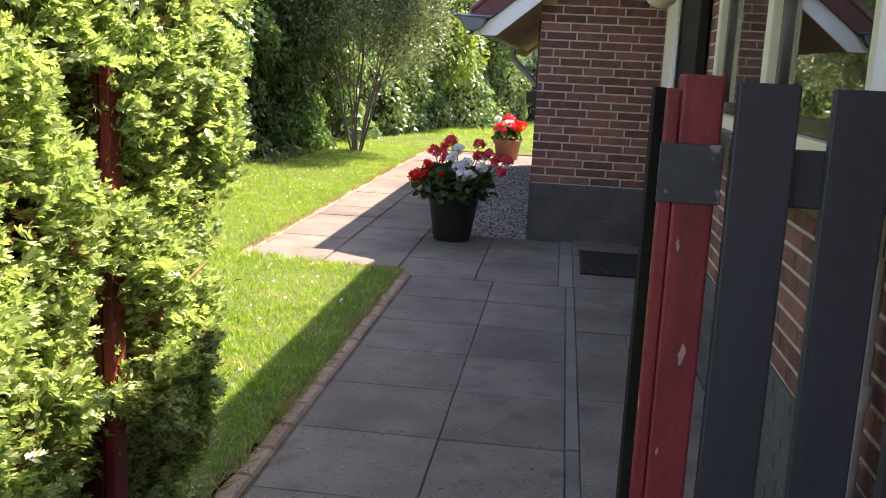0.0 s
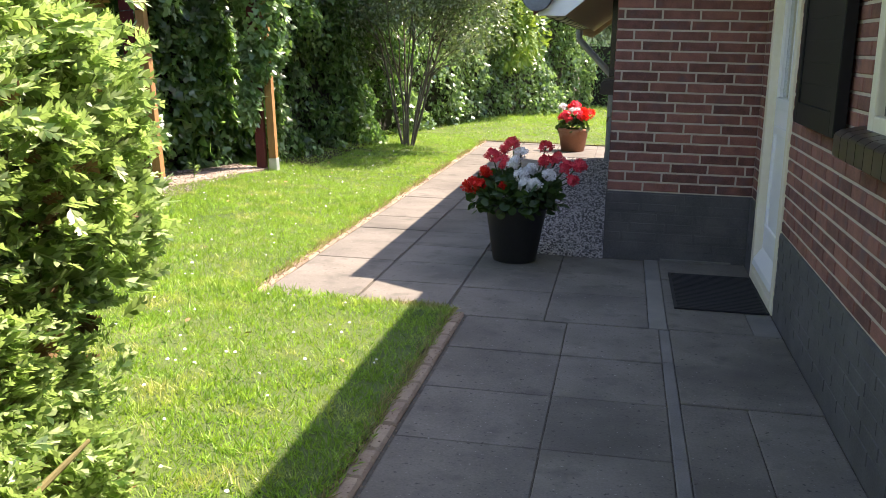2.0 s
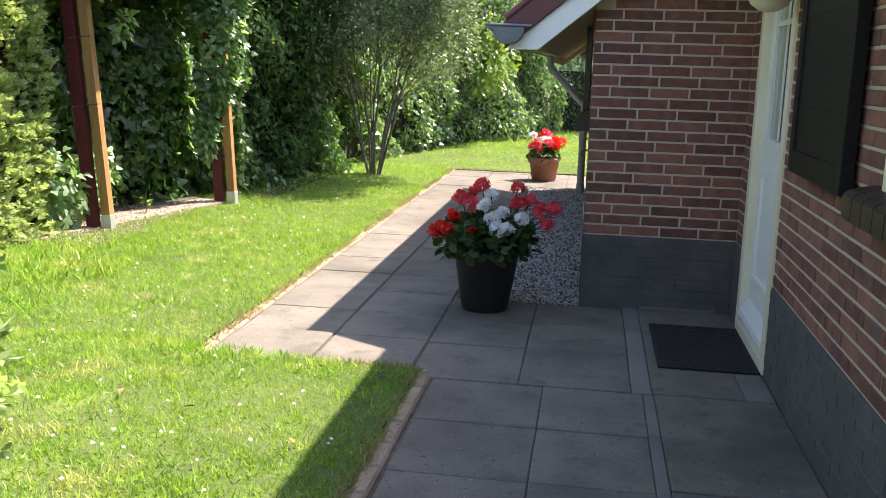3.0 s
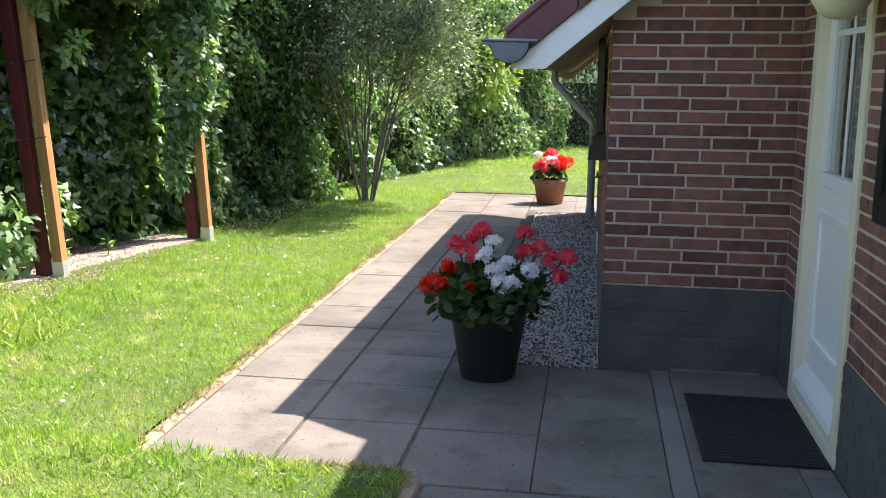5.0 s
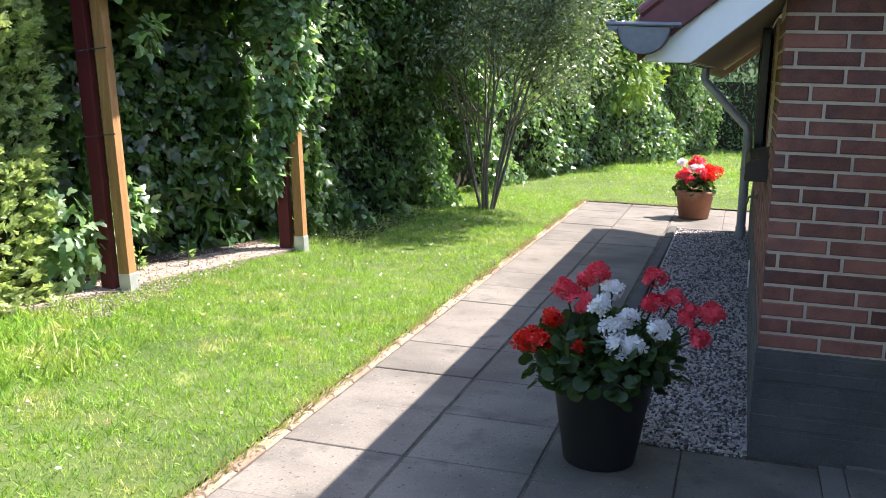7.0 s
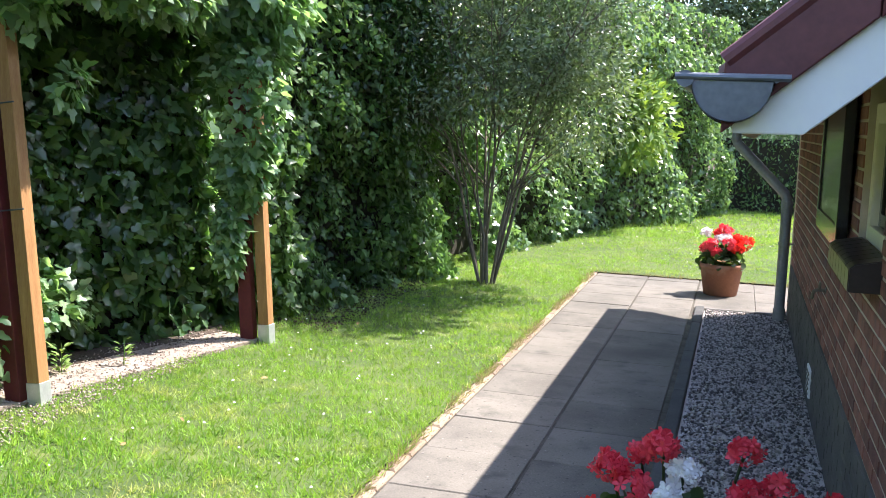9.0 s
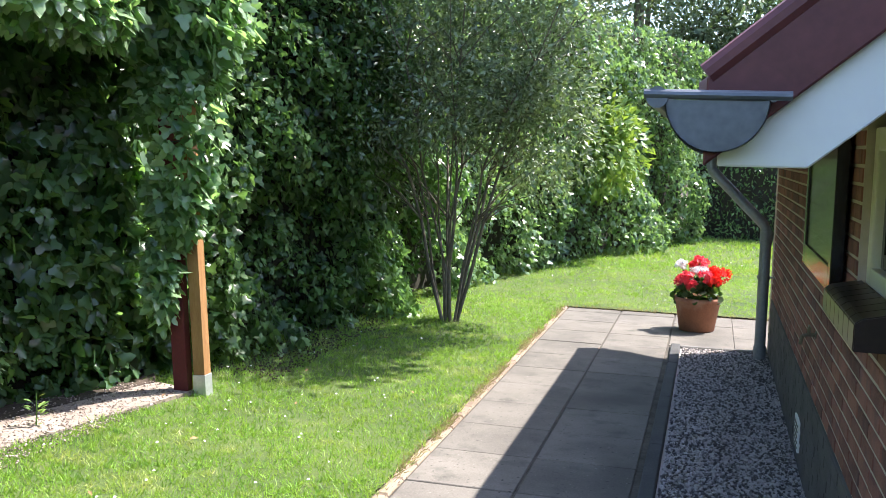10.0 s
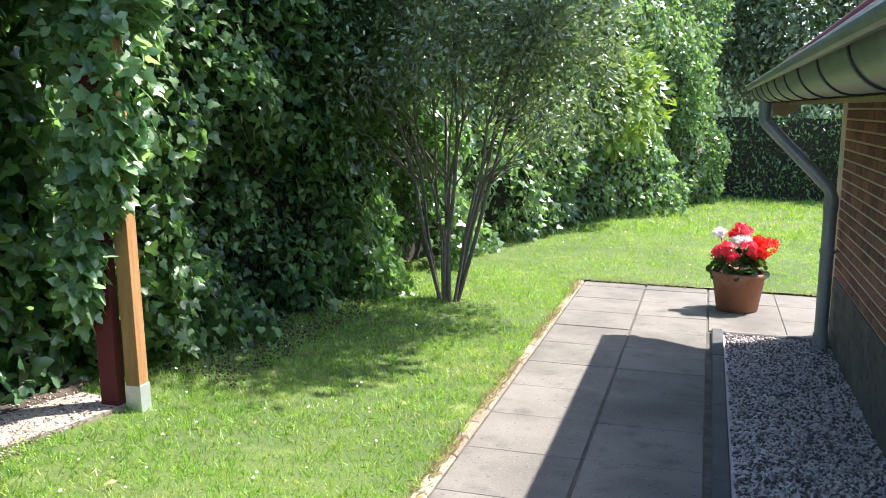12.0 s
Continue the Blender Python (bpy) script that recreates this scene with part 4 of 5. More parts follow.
# ---- the many-stemmed shrub on the lawn ----
def shrub():
    bx, by = -3.02, 13.85
    t = thing("shrub", "tall many-stemmed shrub with small grey-green leaves on the lawn", "shrub", (bx, by, 0.06))
    rs = random.Random(5)
    tips = []
    for k in range(12):
        a = 2 * math.pi * k / 12 + rs.uniform(-0.3, 0.3)
        lean = rs.uniform(0.10, 0.42)
        r0 = rs.uniform(0.008, 0.019)
        p = [Vector((0.055 * math.cos(a), 0.055 * math.sin(a), -0.05))]
        for j in range(1, 7):
            z = 0.42 * j
            w = 0.05 + lean * z * (0.6 + 0.15 * j) * 0.75
            p.append(Vector((w * math.cos(a) + rs.uniform(-0.05, 0.05), w * math.sin(a) + rs.uniform(-0.05, 0.05), z)))
        part("stem", tube(p, [r0 * (1 - 0.11 * j) for j in range(7)], 8), "stem", t)
        for j in (2, 3, 4, 5):
            for q in range(2):
                b = a + rs.uniform(-1.3, 1.3)
                ln = rs.uniform(0.3, 0.6)
                e = p[j] + Vector((ln * math.cos(b), ln * math.sin(b), ln * rs.uniform(0.4, 1.0)))
                part("branch", tube([p[j], p[j].lerp(e, 0.5) + Vector((0, 0, 0.04)), e], [r0 * 0.45, r0 * 0.3, r0 * 0.12], 6), "stem", t)
                tips.append(e)
    # lobes over 3.3 m: out of view, bigger-leaved, added to shade the lawn
    for k, (c, r, n) in enumerate([((0.55, -0.25, 2.0), (0.75, 0.7, 0.6), 4500), ((0.0, 0.0, 2.15), (1.15, 1.05, 0.80), 11500), ((-0.65, -0.35, 1.75), (0.80, 0.75, 0.62), 3600), ((0.60, 0.05, 1.80), (0.72, 0.75, 0.62), 3200),
                                   ((-0.1, 0.0, 2.9), (1.1, 1.1, 0.8), 8200), ((0.9, 0.1, 3.5), (0.9, 0.8, 0.6), 2600), ((0.3, -0.5, 3.9), (0.9, 0.8, 0.6), 2600), ((1.5, -0.3, 3.7), (0.7, 0.7, 0.5), 1800), ((-1.15, -0.2, 2.05), (0.6, 0.7, 0.6), 3800), ((-1.1, -0.4, 3.0), (0.7, 0.8, 0.7), 4200), ((0.95, 0.0, 1.55), (0.42, 0.4, 0.40), 1300), ((0.75, 0.1, 2.55), (0.6, 0.6, 0.5), 1800), ((-0.9, -0.2, 2.5), (0.6, 0.6, 0.55), 1900), ((0.1, -0.6, 1.7), (0.6, 0.5, 0.4), 1500), ((-0.8, 0.2, 1.25), (0.5, 0.5, 0.45), 1500), ((0.55, 0.3, 1.25), (0.45, 0.4, 0.35), 900)]):
        o = link("crown", blob_leaves("crown", c, r, n, SMALL_LEAF, (0.038, 0.070) if c[2] < 3.3 else (0.08, 0.13), 1.0 + k, 0.1, 0.05, -0.22, face=(0.3, 0.1, 0.5)), "shrub", t)
        o["kind"] = "stuff"
    return t


shrub()


# ---- trees and bushes behind the hedge ----
def tree(name, label, x, y, trunk, blobs, material, seed, size=(0.10, 0.18), shape=SMALL_LEAF):
    t = thing(name, label, "tree", (x, y, -0.05))
    rs = random.Random(seed)
    h = blobs[0][0][2]
    pts = [Vector((0, 0, 0)), Vector((0.05, 0.03, h * 0.35)), Vector((-0.04, 0.06, h * 0.7)), Vector((0, 0, h * 1.05))]
    part("trunk", tube(pts, [trunk, trunk * 0.8, trunk * 0.55, trunk * 0.2], 10), "bark", t)
    for c, r, n in blobs:
        a = pts[1].lerp(pts[2], rs.random())
        b = Vector(c)
        part("limb", tube([a, a.lerp(b, 0.5) + Vector((0, 0, 0.15)), b], [trunk * 0.4, trunk * 0.25, trunk * 0.08], 7), "bark", t)
        o = link("crown", blob_leaves("crown", c, r, n, shape, size, seed + c[0], 0.2, 0.3), material, t)
        o["kind"] = "stuff"
    return t


tree("bush", "bright yellow-green bush catching the sun above the hedge", -2.9, 19.3, 0.06, [((0, 0, 2.3), (0.9, 0.8, 0.9), 3800), ((0.55, -0.4, 1.7), (0.6, 0.5, 0.7), 2000), ((-0.7, 0.2, 2.8), (0.7, 0.7, 0.6), 1800)], "bright", 3)
tree("tree", "broad dark leafy tree behind the hedge", -6.2, 14.0, 0.14, [((0, 0, 4.6), (1.9, 2.0, 1.7), 5200), ((1.0, -1.0, 3.6), (1.2, 1.3, 1.1), 3200), ((0.9, 1.6, 3.8), (1.3, 1.4, 1.2), 3400)], "hedge", 11)
tree("tree", "broad dark leafy tree behind the hedge", -5.6, 19.0, 0.16, [((0, 0, 5.4), (2.3, 2.6, 2.2), 9000), ((1.2, 0.4, 3.7), (1.3, 1.4, 1.2), 3400), ((0.6, -1.7, 3.9), (1.3, 1.3, 1.2), 3200)], "hedge", 12)
tree("tree", "tall leafy tree behind the far hedge", -2.4, 25.0, 0.18, [((0.3, 0, 6.0), (2.8, 2.0, 2.6), 11000), ((1.7, -0.3, 3.9), (1.5, 1.3, 1.5), 3600), ((-1.6, -0.6, 4.0), (1.5, 1.3, 1.4), 3600)], "shrub", 13)
tree("tree", "tall leafy tree behind the far hedge", 2.2, 26.5, 0.18, [((0, 0, 6.0), (3.2, 1.8, 3.0), 12000), ((-1.6, 0.2, 3.4), (1.3, 1.2, 1.3), 3000), ((1.8, 0.1, 3.6), (1.5, 1.4, 1.4), 3000)], "hedge", 14)
tree("tree", "leafy tree behind the pale thuja hedge", -7.4, 8.6, 0.14, [((0, 0, 4.2), (1.7, 2.2, 1.5), 4200), ((0.6, 1.5, 3.4), (1.2, 1.4, 1.1), 2800)], "hedge", 15)
tree("tree", "leafy tree beyond the far corner of the lawn", 7.5, 27.0, 0.18, [((0, 0, 6.0), (3.4, 2.0, 3.0), 10000), ((-1.8, 0.2, 3.4), (1.4, 1.3, 1.3), 2400)], "hedge", 16)
tree("tree", "dense green tree close behind the far hedge", 0.1, 24.6, 0.12, [((0, 0, 2.9), (1.8, 0.9, 1.7), 7500), ((1.6, 0.1, 2.5), (1.4, 0.9, 1.4), 5500), ((-1.3, 0.1, 3.0), (1.2, 0.9, 1.5), 5000)], "shrub", 21)
tree("tree", "dense green tree close behind the far hedge", 3.6, 24.9, 0.12, [((0, 0, 2.8), (1.9, 0.9, 1.7), 6500), ((1.7, 0.1, 2.6), (1.5, 0.9, 1.4), 4000)], "hedge", 22)
# a far wood closes the view all round
rim = []
for k in range(30):
    a = 2 * math.pi * k / 30
    rim.append((60 * math.cos(a), 60 * math.sin(a)))
far = bmesh.new()
m3 = [far.verts.new((x, y, -1)) for x, y in rim], [far.verts.new((x * 1.02, y * 1.02, 5.0 + 1.6 * math.sin(5 * k) + 0.9 * math.sin(2.3 * k))) for k, (x, y) in enumerate(rim)]
for k in range(30):
    far.faces.new((m3[0][k], m3[0][(k + 1) % 30], m3[1][(k + 1) % 30], m3[1][k]))
tagged(part("backdrop", far, "shrub"), "far belt of dark woodland", "woods", kind="structure")


# ---- grass, gravel, chips ----
def on_lawn(n, boxes):
    area = np.array([(b[1] - b[0]) * (b[3] - b[2]) * b[4] for b in boxes])
    k = rng.choice(len(boxes), n, p=area / area.sum())
    b = np.array(boxes)[k]
    x, y = b[:, 0] + rng.uniform(0, 1, n) * (b[:, 1] - b[:, 0]), b[:, 2] + rng.uniform(0, 1, n) * (b[:, 3] - b[:, 2])
    return np.column_stack([x, y, lawn_z(x, y) - 0.003])


def grass(name, n, boxes, size, label):
    pos = on_lawn(n, boxes)
    under = (pos[:, 1] > 8.7) & (pos[:, 1] < 11.0) & (pos[:, 0] < -4.10 + (pos[:, 1] - 9.32) * 0.23 + 0.05 * np.sin(pos[:, 1] * 9))
    pos = pos[~under]
    # blades stand in tufts that lean apart
    k = rng.integers(0, max(1, len(pos) // 9), len(pos))
    off = rng.normal(0, 0.017, (len(pos), 2))
    loose = rng.uniform(0, 1, len(pos)) < 0.35
    pos[:, :2] = np.where(loose[:, None], pos[:, :2], pos[k, :2] + off)
    off[loose] = 0
    inside = np.zeros(len(pos), bool)
    for b in boxes:
        inside |= (pos[:, 0] > b[0]) & (pos[:, 0] < b[1] + 0.02) & (pos[:, 1] > b[2] - 0.1) & (pos[:, 1] < b[3] + 0.02)
    pos, off, k = pos[inside], off[inside], k[inside]
    pos[:, 2] = lawn_z(pos[:, 0], pos[:, 1]) - 0.003
    n = len(pos)
    along = np.column_stack([off * 26 + rng.normal(0, 0.5, (n, 2)), np.full(n, 0.9)])
    s = rng.uniform(*size, n) * (0.8 + 0.5 * rng.uniform(0, 1, n)[k % n]) * (1.02 + 0.18 * bumps(pos, 2.3, 1.0) + 0.12 * bumps(pos, 11.0, 3.0))
    tagged(link(name, scatter(name, BLADE, pos, along, rng.normal(size=(n, 3)) * (1, 1, 0.1), s), "grass"), label, "grass", kind="stuff")


grass("grass", 230000, [(-3.4, -1.15, 3.6, 6.67, 1.3), (-4.6, -2.25, 6.6, 10.5, 1.2), (-4.3, -2.25, 10.5, 15.27, 0.8), (-3.6, 3.0, 15.25, 19.0, 0.35)], (0.019, 0.037), "short green grass of the lawn")
grass("grass", 26000, [(-3.2, 4.0, 18.0, 23.2, 0.4), (-4.3, -3.3, 6.0, 9.0, 1.0)], (0.04, 0.07), "green grass of the far lawn")
n = 300
p = on_lawn(n, [(-3.2, -1.3, 3.8, 6.6, 1.6), (-4.0, -2.4, 6.6, 13.0, 0.8), (-3.0, 3.0, 15.4, 20.0, 0.5)]) + (0, 0, 0.036)
up = np.tile((0.0, 0.0, 1.0), (n, 1)) + rng.normal(0, 0.3, (n, 3))
tagged(link("clover_flowers", scatter("clover_flowers", fan([(math.cos(a) * 0.5, 0.42 + math.sin(a) * 0.5) for a in np.linspace(0, 2 * math.pi, 7)[:-1]], 0.45), p, rng.normal(size=(n, 3)) * (1, 1, 0.1), up, rng.uniform(0.010, 0.018, n)), "petal_white"),
       "small white clover flowers in the lawn", "flowers", kind="stuff")

STONE = ([(0.5, 0, 0), (-0.5, 0.05, 0), (0.05, 0.42, 0.02), (-0.05, -0.42, 0), (0.08, 0, 0.30), (0, 0, -0.3), (-0.25, 0.2, 0.22), (0.2, -0.25, 0.2)],
         [(0, 2, 4), (2, 6, 4), (6, 2, 1), (6, 1, 3), (6, 3, 4), (4, 3, 7), (7, 3, 0), (7, 0, 4), (0, 5, 2), (2, 5, 1), (1, 5, 3), (3, 5, 0)])


def stones(name, n, x0, x1, y0, y1, z, size, material, label):
    pos = np.column_stack([rng.uniform(x0, x1, n), rng.uniform(y0, y1, n), z + rng.uniform(-0.012, 0.010, n)])
    tagged(link(name, scatter(name, STONE, pos, rng.normal(size=(n, 3)) * (1, 1, 0.35), np.tile((0.0, 0, 1), (n, 1)) + rng.normal(0, 0.4, (n, 3)), rng.uniform(*size, n)), material), label, "gravel", kind="stuff")


tagged(part("gravel_bed", box(-1.10, WEST_X - 0.004, 8.10, 13.70, -0.055, -0.010), "gravel"), "earth under the gravel strip", "ground", kind="structure")
stones("gravel", 27000, -1.085, WEST_X - 0.010, 8.12, 13.66, -0.004, (0.010, 0.027), "gravel", "grey and white crushed stone gravel along the wall")
chip_bed = prism([(-4.75, 8.6), (-4.32, 8.6), (-4.12, 9.32), (-3.74, 10.95), (-4.06, 11.02)], "z", 0.03, 0.080)
tagged(part("chip_bed", chip_bed, "chipbed"), "pale trodden bed of chips under the arbour", "ground", kind="structure")
tagged(part("ivy_bed", prism([(-5.6, 8.6), (-4.75, 8.6), (-4.06, 11.02), (-4.3, 11.4), (-5.6, 11.4)], "z", 0.03, 0.083), "soil"), "dark leaf-strewn soil behind the arbour", "ground", kind="structure")
stones("wood_chips", 3600, -4.42, -3.80, 8.7, 11.0, 0.080, (0.008, 0.018), "chips", "pale wood chips and small stones under the arbour")
stones("bed_litter", 1500, -3.95, -3.45, 11.4, 14.6, 0.064, (0.008, 0.022), "soil", "dark leaf litter at the foot of the hedge")

for wx, wy, n in ((-4.32, 9.78, 46), (-4.12, 10.05, 18)):
    w = thing("weed", "small yellow-green weed growing in the chips", "weed", (wx, wy, 0.08), group="weeds")
    h = rng.uniform(0.0, 0.15, n)
    a = rng.uniform(0, 2 * math.pi, n)
    o = link("foliage", scatter("foliage", OVAL_LEAF, np.column_stack([0.02 * np.cos(a), 0.02 * np.sin(a), h]), np.column_stack([np.cos(a), np.sin(a), np.full(n, 0.5)]), np.tile((0.2, 0, 1.0), (n, 1)), rng.uniform(0.03, 0.055, n)), "bright", w)
    o["kind"] = "stuff"
    part("stalk", tube([(0, 0, -0.01), (0.005, 0, 0.08), (0, 0.005, 0.16)], [0.004, 0.003, 0.002], 6), "bright", w)

# dry grass and crumbs of earth along the edges of the lawn
def fringe(n, x0, x1, y0, y1, size):
    p = np.column_stack([rng.uniform(x0, x1, n), rng.uniform(y0, y1, n), np.full(n, 0.006)])
    keep = bumps(p, 5.0, 2.0) + rng.uniform(-0.5, 0.5, n) > -0.1
    p = p[keep]
    n = len(p)
    along = np.column_stack([rng.normal(0.35, 0.6, n), rng.normal(0, 0.6, n), np.full(n, 0.7)])
    return scatter("dry_grass", BLADE, p, along, rng.normal(size=(n, 3)) * (1, 1, 0.1), rng.uniform(*size, n))


for b in [(4200, -2.285, -2.225, 6.66, 15.25), (2600, -1.20, -1.145, 3.0, 6.66), (900, -2.25, -1.2, 6.635, 6.69), (1500, -2.25, 2.0, 15.20, 15.26)]:
    tagged(link("dry_grass", fringe(*b, (0.02, 0.05)), "straw"), "straw-coloured dry grass along the lawn edging", "grass", kind="stuff")
stones("edge_earth", 1500, -2.285, -2.19, 6.7, 15.2, 0.008, (0.004, 0.011), "edging", "sandy crumbs of earth on the edging")
stones("edge_earth", 700, -1.18, -1.07, 3.0, 6.6, 0.007, (0.004, 0.010), "edging", "sandy crumbs of earth on the edging")
n = 46
p = on_lawn(n, [(-3.4, -1.3, 4.0, 6.6, 1.0), (-4.0, -2.4, 6.6, 15.0, 1.0), (-2.5, 2.0, 15.5, 20, 0.5)]) + (0, 0, 0.03)
tagged(link("fallen_leaves", scatter("fallen_leaves", OVAL_LEAF, p, rng.normal(size=(n, 3)) * (1, 1, 0.2), np.tile((0.0, 0, 1), (n, 1)) + rng.normal(0, 0.3, (n, 3)), rng.uniform(0.03, 0.055, n)), "dry"),
       "dry brown fallen leaves on the lawn", "leaves", kind="stuff")

# ---- paving ----
TILE = {}


def tile_mesh(w, h, name="tile", material="tile", lift=0.0, edge=0.006):
    key = (round(w, 3), round(h, 3), name)
    if key not in TILE:
        bm = box(-w / 2, w / 2, -h / 2, h / 2, -0.04, 0.0)
        top = [e for e in bm.edges if all(v.co.z > -0.001 for v in e.verts)]
        bmesh.ops.bevel(bm, geom=top, offset=edge, segments=1, affect="EDGES")
        me = bpy.data.meshes.new(name)
        bm.to_mesh(me)
        bm.free()
        me.materials.append(M[material])
        TILE[key] = me
    return TILE[key]


rp_ = random.Random(3)


def lay(name, material, parent, x0, x1, y0, y1, gap=0.004, z=0.0, edge=0.004):
    ob = new(name, tile_mesh(x1 - x0 - gap, y1 - y0 - gap, name, material, 0, edge))
    ob.parent = parent
    ob.location = ((x0 + x1) / 2, (y0 + y1) / 2, z + rp_.uniform(-0.003, 0.002))
    ob.rotation_euler = (rp_.uniform(-0.004, 0.004), rp_.uniform(-0.004, 0.004), rp_.uniform(-0.003, 0.003))


def rows(y0, y1, first, step=0.5):
    edges = [y0]
    y = first
    while y < y1 - 0.03:
        if y > y0 + 0.03:
            edges.append(y)
        y += step
    return list(zip(edges, edges[1:] + [y1]))


for x0, x1, ph in [(-1.080, -0.585, 0.08), (-0.585, -0.155, 0.08)]:
    for a, b in rows(-3.0, 6.585, -3.0 + ph):
        lay("tile", "tile", pavement, x0, x1, a, b, 0.004 if x0 < -1 else 0.0025)
for a, b in rows(-3.0, 6.60, -2.385, 1.0):
    for x0, x1 in ((-0.105, 0.14), (0.14, 0.412)) if b < 5.7 else ((-0.105, 0.412),):
        lay("tile", "tile", pavement, x0, x1, a, b, 0.003)
for a, b in rows(-3.0, 6.585, -2.9, 1.0):
    lay("strip_tile", "strip", pavement, -0.155, -0.105, a, b, 0.003)
for a, b in rows(6.60, 8.14, 7.6, 1.0):
    lay("strip_tile", "strip", pavement, -0.200, -0.110, a, b, 0.003)
for x0, x1 in [(-2.20, -1.700), (-1.690, -1.205)]:
    for a, b in rows(6.69, 15.22, 7.18, 0.491):
        lay("tile", "tile", pavement, x0, x1, a, b)
for x0, x1, ph in [(-1.195, -0.70, 0.0), (-0.70, -0.20, 0.02)]:
    for a, b in rows(6.60, 8.10, 7.14 + ph, 0.48):
        lay("tile", "tile", pavement, x0, x1, a, b)
for a, b in rows(6.605, 8.14, 7.12):
    lay("tile", "tile", pavement, -0.110, 0.412 if a > 6.7 else 0.285, a, b, 0.0025)
lay("strip_tile", "strip", pavement, 0.285, 0.412, 6.605, 6.90)
lay("strip_tile", "strip", pavement, 0.285, 0.412, 6.90, 7.12)
for k in range(16):
    for a, b in ((13.72, 14.22), (14.22, 14.72), (14.72, 15.22)):
        lay("tile", "tile", pavement, -1.195 + 0.5 * k, -0.695 + 0.5 * k, a, b)

edging = thing("lawn_edging", "weathered brown brick edging along the lawn", "edging", kind="structure")
for a, b in rows(-3.0, 6.64, -3.0 + 0.2, 0.215):
    lay("edging_brick", "edging", edging, -1.165, -1.090, a, b, 0.008, 0.006, 0.010)
for a, b in rows(6.70, 15.28, 6.70 + 0.2, 0.215):
    lay("edging_brick", "edging", edging, -2.275, -2.205, a, b, 0.008, 0.006, 0.010)
for k in range(5):
    lay("edging_brick", "edging", edging, -2.205 + 0.21 * k, -1.995 + 0.21 * k, 6.625, 6.685, 0.008, -0.004, 0.010)
kerb = thing("gravel_kerb", "dark concrete kerb between the paving and the gravel", "kerb", kind="structure")
for a, b in rows(8.12, 13.70, 9.0, 1.0):
    lay("kerb_stone", "kerb", kerb, -1.175, -1.100, a, b, 0.004, 0.022, 0.008)
for a, b in ((-1.10, -0.78), (-0.78, -0.46)):
    lay("kerb_stone", "strip", kerb, a, b, 13.665, 13.715, 0.004, 0.012, 0.008)

# ---- bricks ----
BRICK = {}
B_L, B_H, B_J = 0.2105, 0.0500, 0.0115


def brick_mesh(length, along, material="brick"):
    """A brick's face, 3 cm deep, with softened edges; it faces -x (along y) or -y (along x)."""
    key = (round(length, 3), along, material)
    if key not in BRICK:
        l, h, e = length / 2, B_H / 2, 0.004
        co = [(u, 0.03, v) for u, v in ((-l, -h), (l, -h), (l, h), (-l, h))] + [(u, e, v) for u, v in ((-l, -h), (l, -h), (l, h), (-l, h))]
        co += [(u, 0, v) for u, v in ((-l + e, -h + e), (l - e, -h + e), (l - e, h - e), (-l + e, h - e))]
        fa = [(8, 9, 10, 11)] + [(a + j, a + (j + 1) % 4, a + 4 + (j + 1) % 4, a + 4 + j) for a in (0, 4) for j in range(4)]
        if along == "y":
            co = [(d, -u, v) for u, d, v in co]
        me = bpy.data.meshes.new("brick")
        me.from_pydata(co, [], fa)
        me.materials.append(M[material])
        BRICK[key] = me
    return BRICK[key]


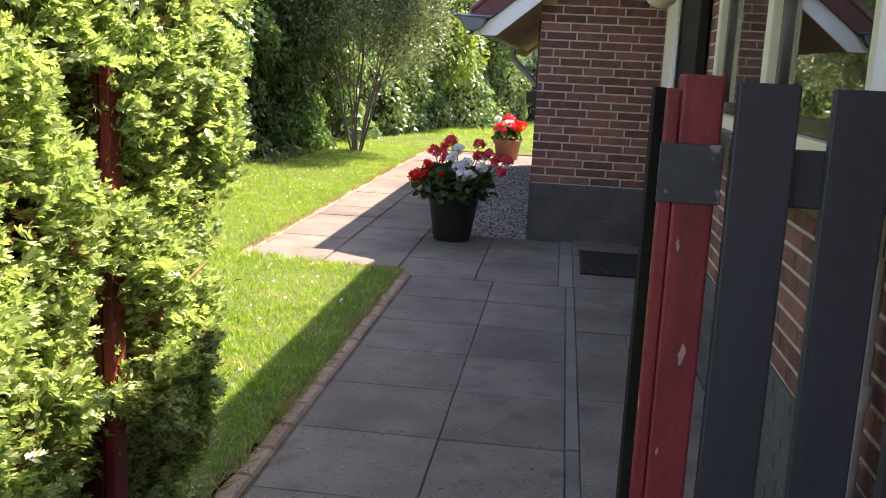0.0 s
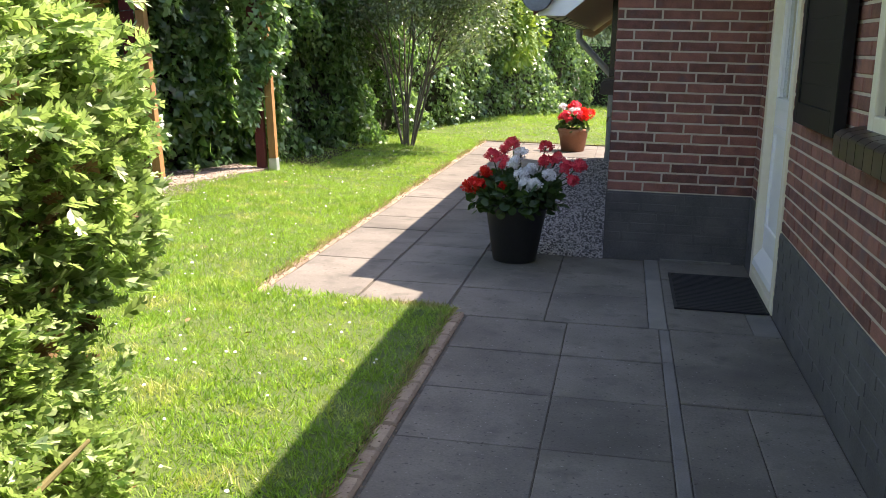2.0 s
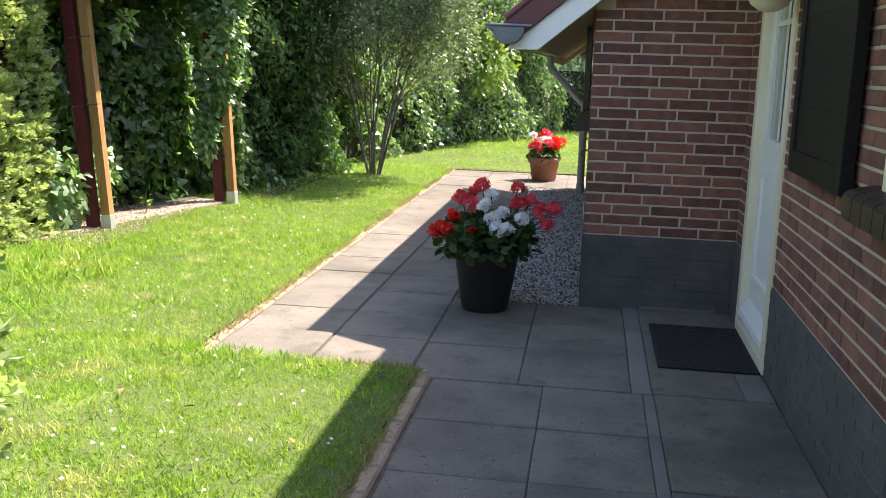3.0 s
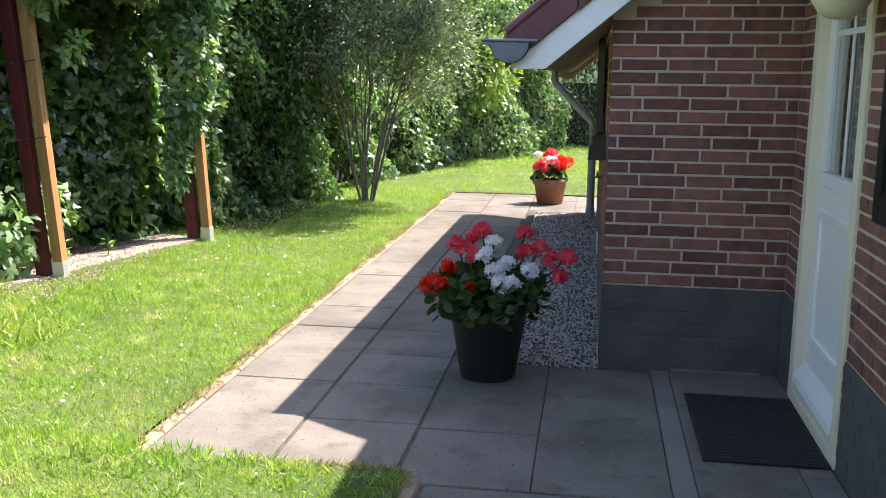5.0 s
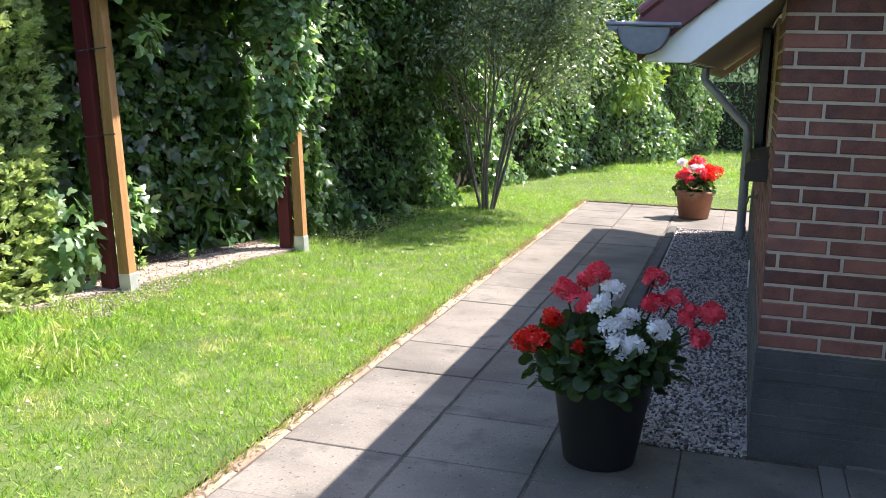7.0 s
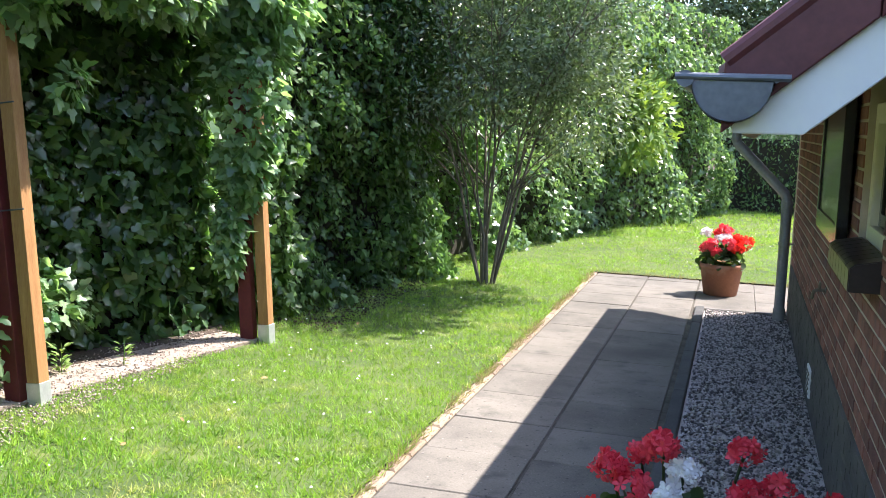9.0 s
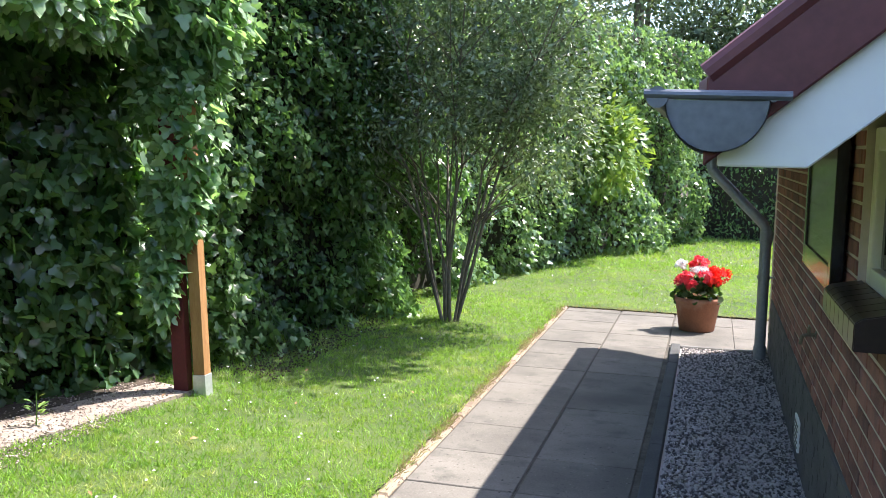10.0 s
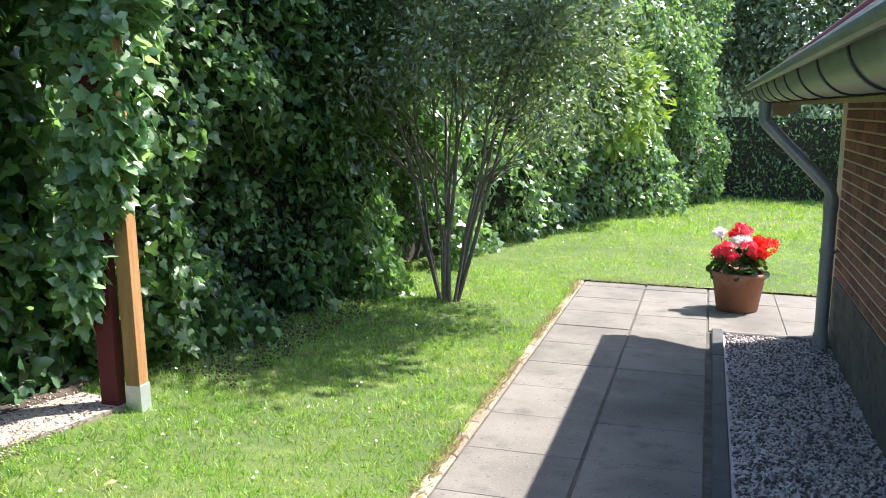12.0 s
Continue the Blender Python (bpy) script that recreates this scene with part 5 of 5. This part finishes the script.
def bricks(wall, along, face, u0, u1, z0, z1, holes, top, near, rest="brick_rest", material="brick"):
    """Stretcher courses on a wall's face; those within near are pieces, the rest one mesh."""
    rest_co, rest_fa = [], []
    count = 0
    rows_n = int((z1 - z0) / (B_H + B_J))
    for r in range(rows_n):
        z = z0 + r * (B_H + B_J) + B_H / 2
        u = u0 - (0.5 * (B_L + B_J) if r % 2 else 0.0) - (0.06 if r % 3 == 2 else 0)
        while u < u1 - 0.02:
            spans = [(max(u, u0), min(u + B_L, u1))]
            for h0, h1, k0, k1 in holes:
                if k0 - 0.03 < z < k1 + 0.03:
                    spans = [q for a, b in spans for q in ((a, min(b, h0 - 0.004)), (max(a, h1 + 0.004), b))]
            for a, b in spans:
                if b - a < 0.02:
                    continue
                mid = (a + b) / 2
                if top and z + B_H / 2 > top(mid):
                    continue
                jitter = rp_.uniform(-0.0015, 0.0015)
                at = (face + jitter, mid, z) if along == "y" else (mid, face + jitter, z)
                me = brick_mesh(b - a, along, material)
                if near[0] <= mid <= near[1] and near[2] <= z <= near[3] and count < 300:
                    ob = new("brick", me)
                    ob.parent, ob.location = wall, at
                    count += 1
                else:
                    base = len(rest_co)
                    rest_co += [(v.co.x + at[0], v.co.y + at[1], v.co.z + at[2]) for v in me.vertices]
                    rest_fa += [tuple(base + i for i in p.vertices) for p in me.polygons]
            u += B_L + B_J
    if rest_co:
        me = bpy.data.meshes.new("bricks")
        me.from_pydata(rest_co, [], rest_fa)
        ob = link("bricks", me, rest, wall)
        ob["kind"] = "stuff"


M["brick_rest"] = mat("brick_rest", (0.120, 0.050, 0.042), (0.32, 0.132, 0.102), 0.85, 14, 160, 0.5, island=0.36, blotch=((0.13, 0.085, 0.09), 9.0, 0.55, 0.8))
bricks(gable, "x", GABLE_Y, WEST_X, FRONT_X, PLINTH, 2.4, [], lambda x: roof_z(x) - 0.32, (-9, 9, 0, 9))
bricks(front, "y", FRONT_X, -3.0, GABLE_Y, PLINTH, 2.3, [(2.4, 5.45, 0.965, 2.05), (6.98, 7.86, 0, 2.10)], None, (3.6, 8.2, 0, 1.75))
bricks(west, "y", WEST_X, GABLE_Y + 0.034, END_Y, PLINTH, 1.70, [(8.84, 9.50, 0.99, 1.60)], None, (8.1, 13.0, 0, 1.7))
NEAR = (-0.6, 12.0, 0, 0.5)
M["plinth_brick"] = mat("plinth_brick", (0.055, 0.054, 0.057), (0.12, 0.115, 0.115), 0.8, 5, 120, 0.4, island=0.25, blotch=((0.16, 0.15, 0.15), 3.0, 0.55, 0.85))
bricks(gable, "x", GABLE_Y - 0.0065, WEST_X - 0.005, FRONT_X - 0.006, 0.060, PLINTH, [], None, NEAR, "plinth_brick", "plinth")
bricks(front, "y", FRONT_X - 0.0065, 2.6, GABLE_Y - 0.008, 0.060, PLINTH, [(6.98, 7.86, 0, 2.1)], None, NEAR, "plinth_brick", "plinth")
bricks(west, "y", WEST_X - 0.0065, GABLE_Y + 0.03, END_Y, 0.060, PLINTH, [], None, NEAR, "plinth_brick", "plinth")
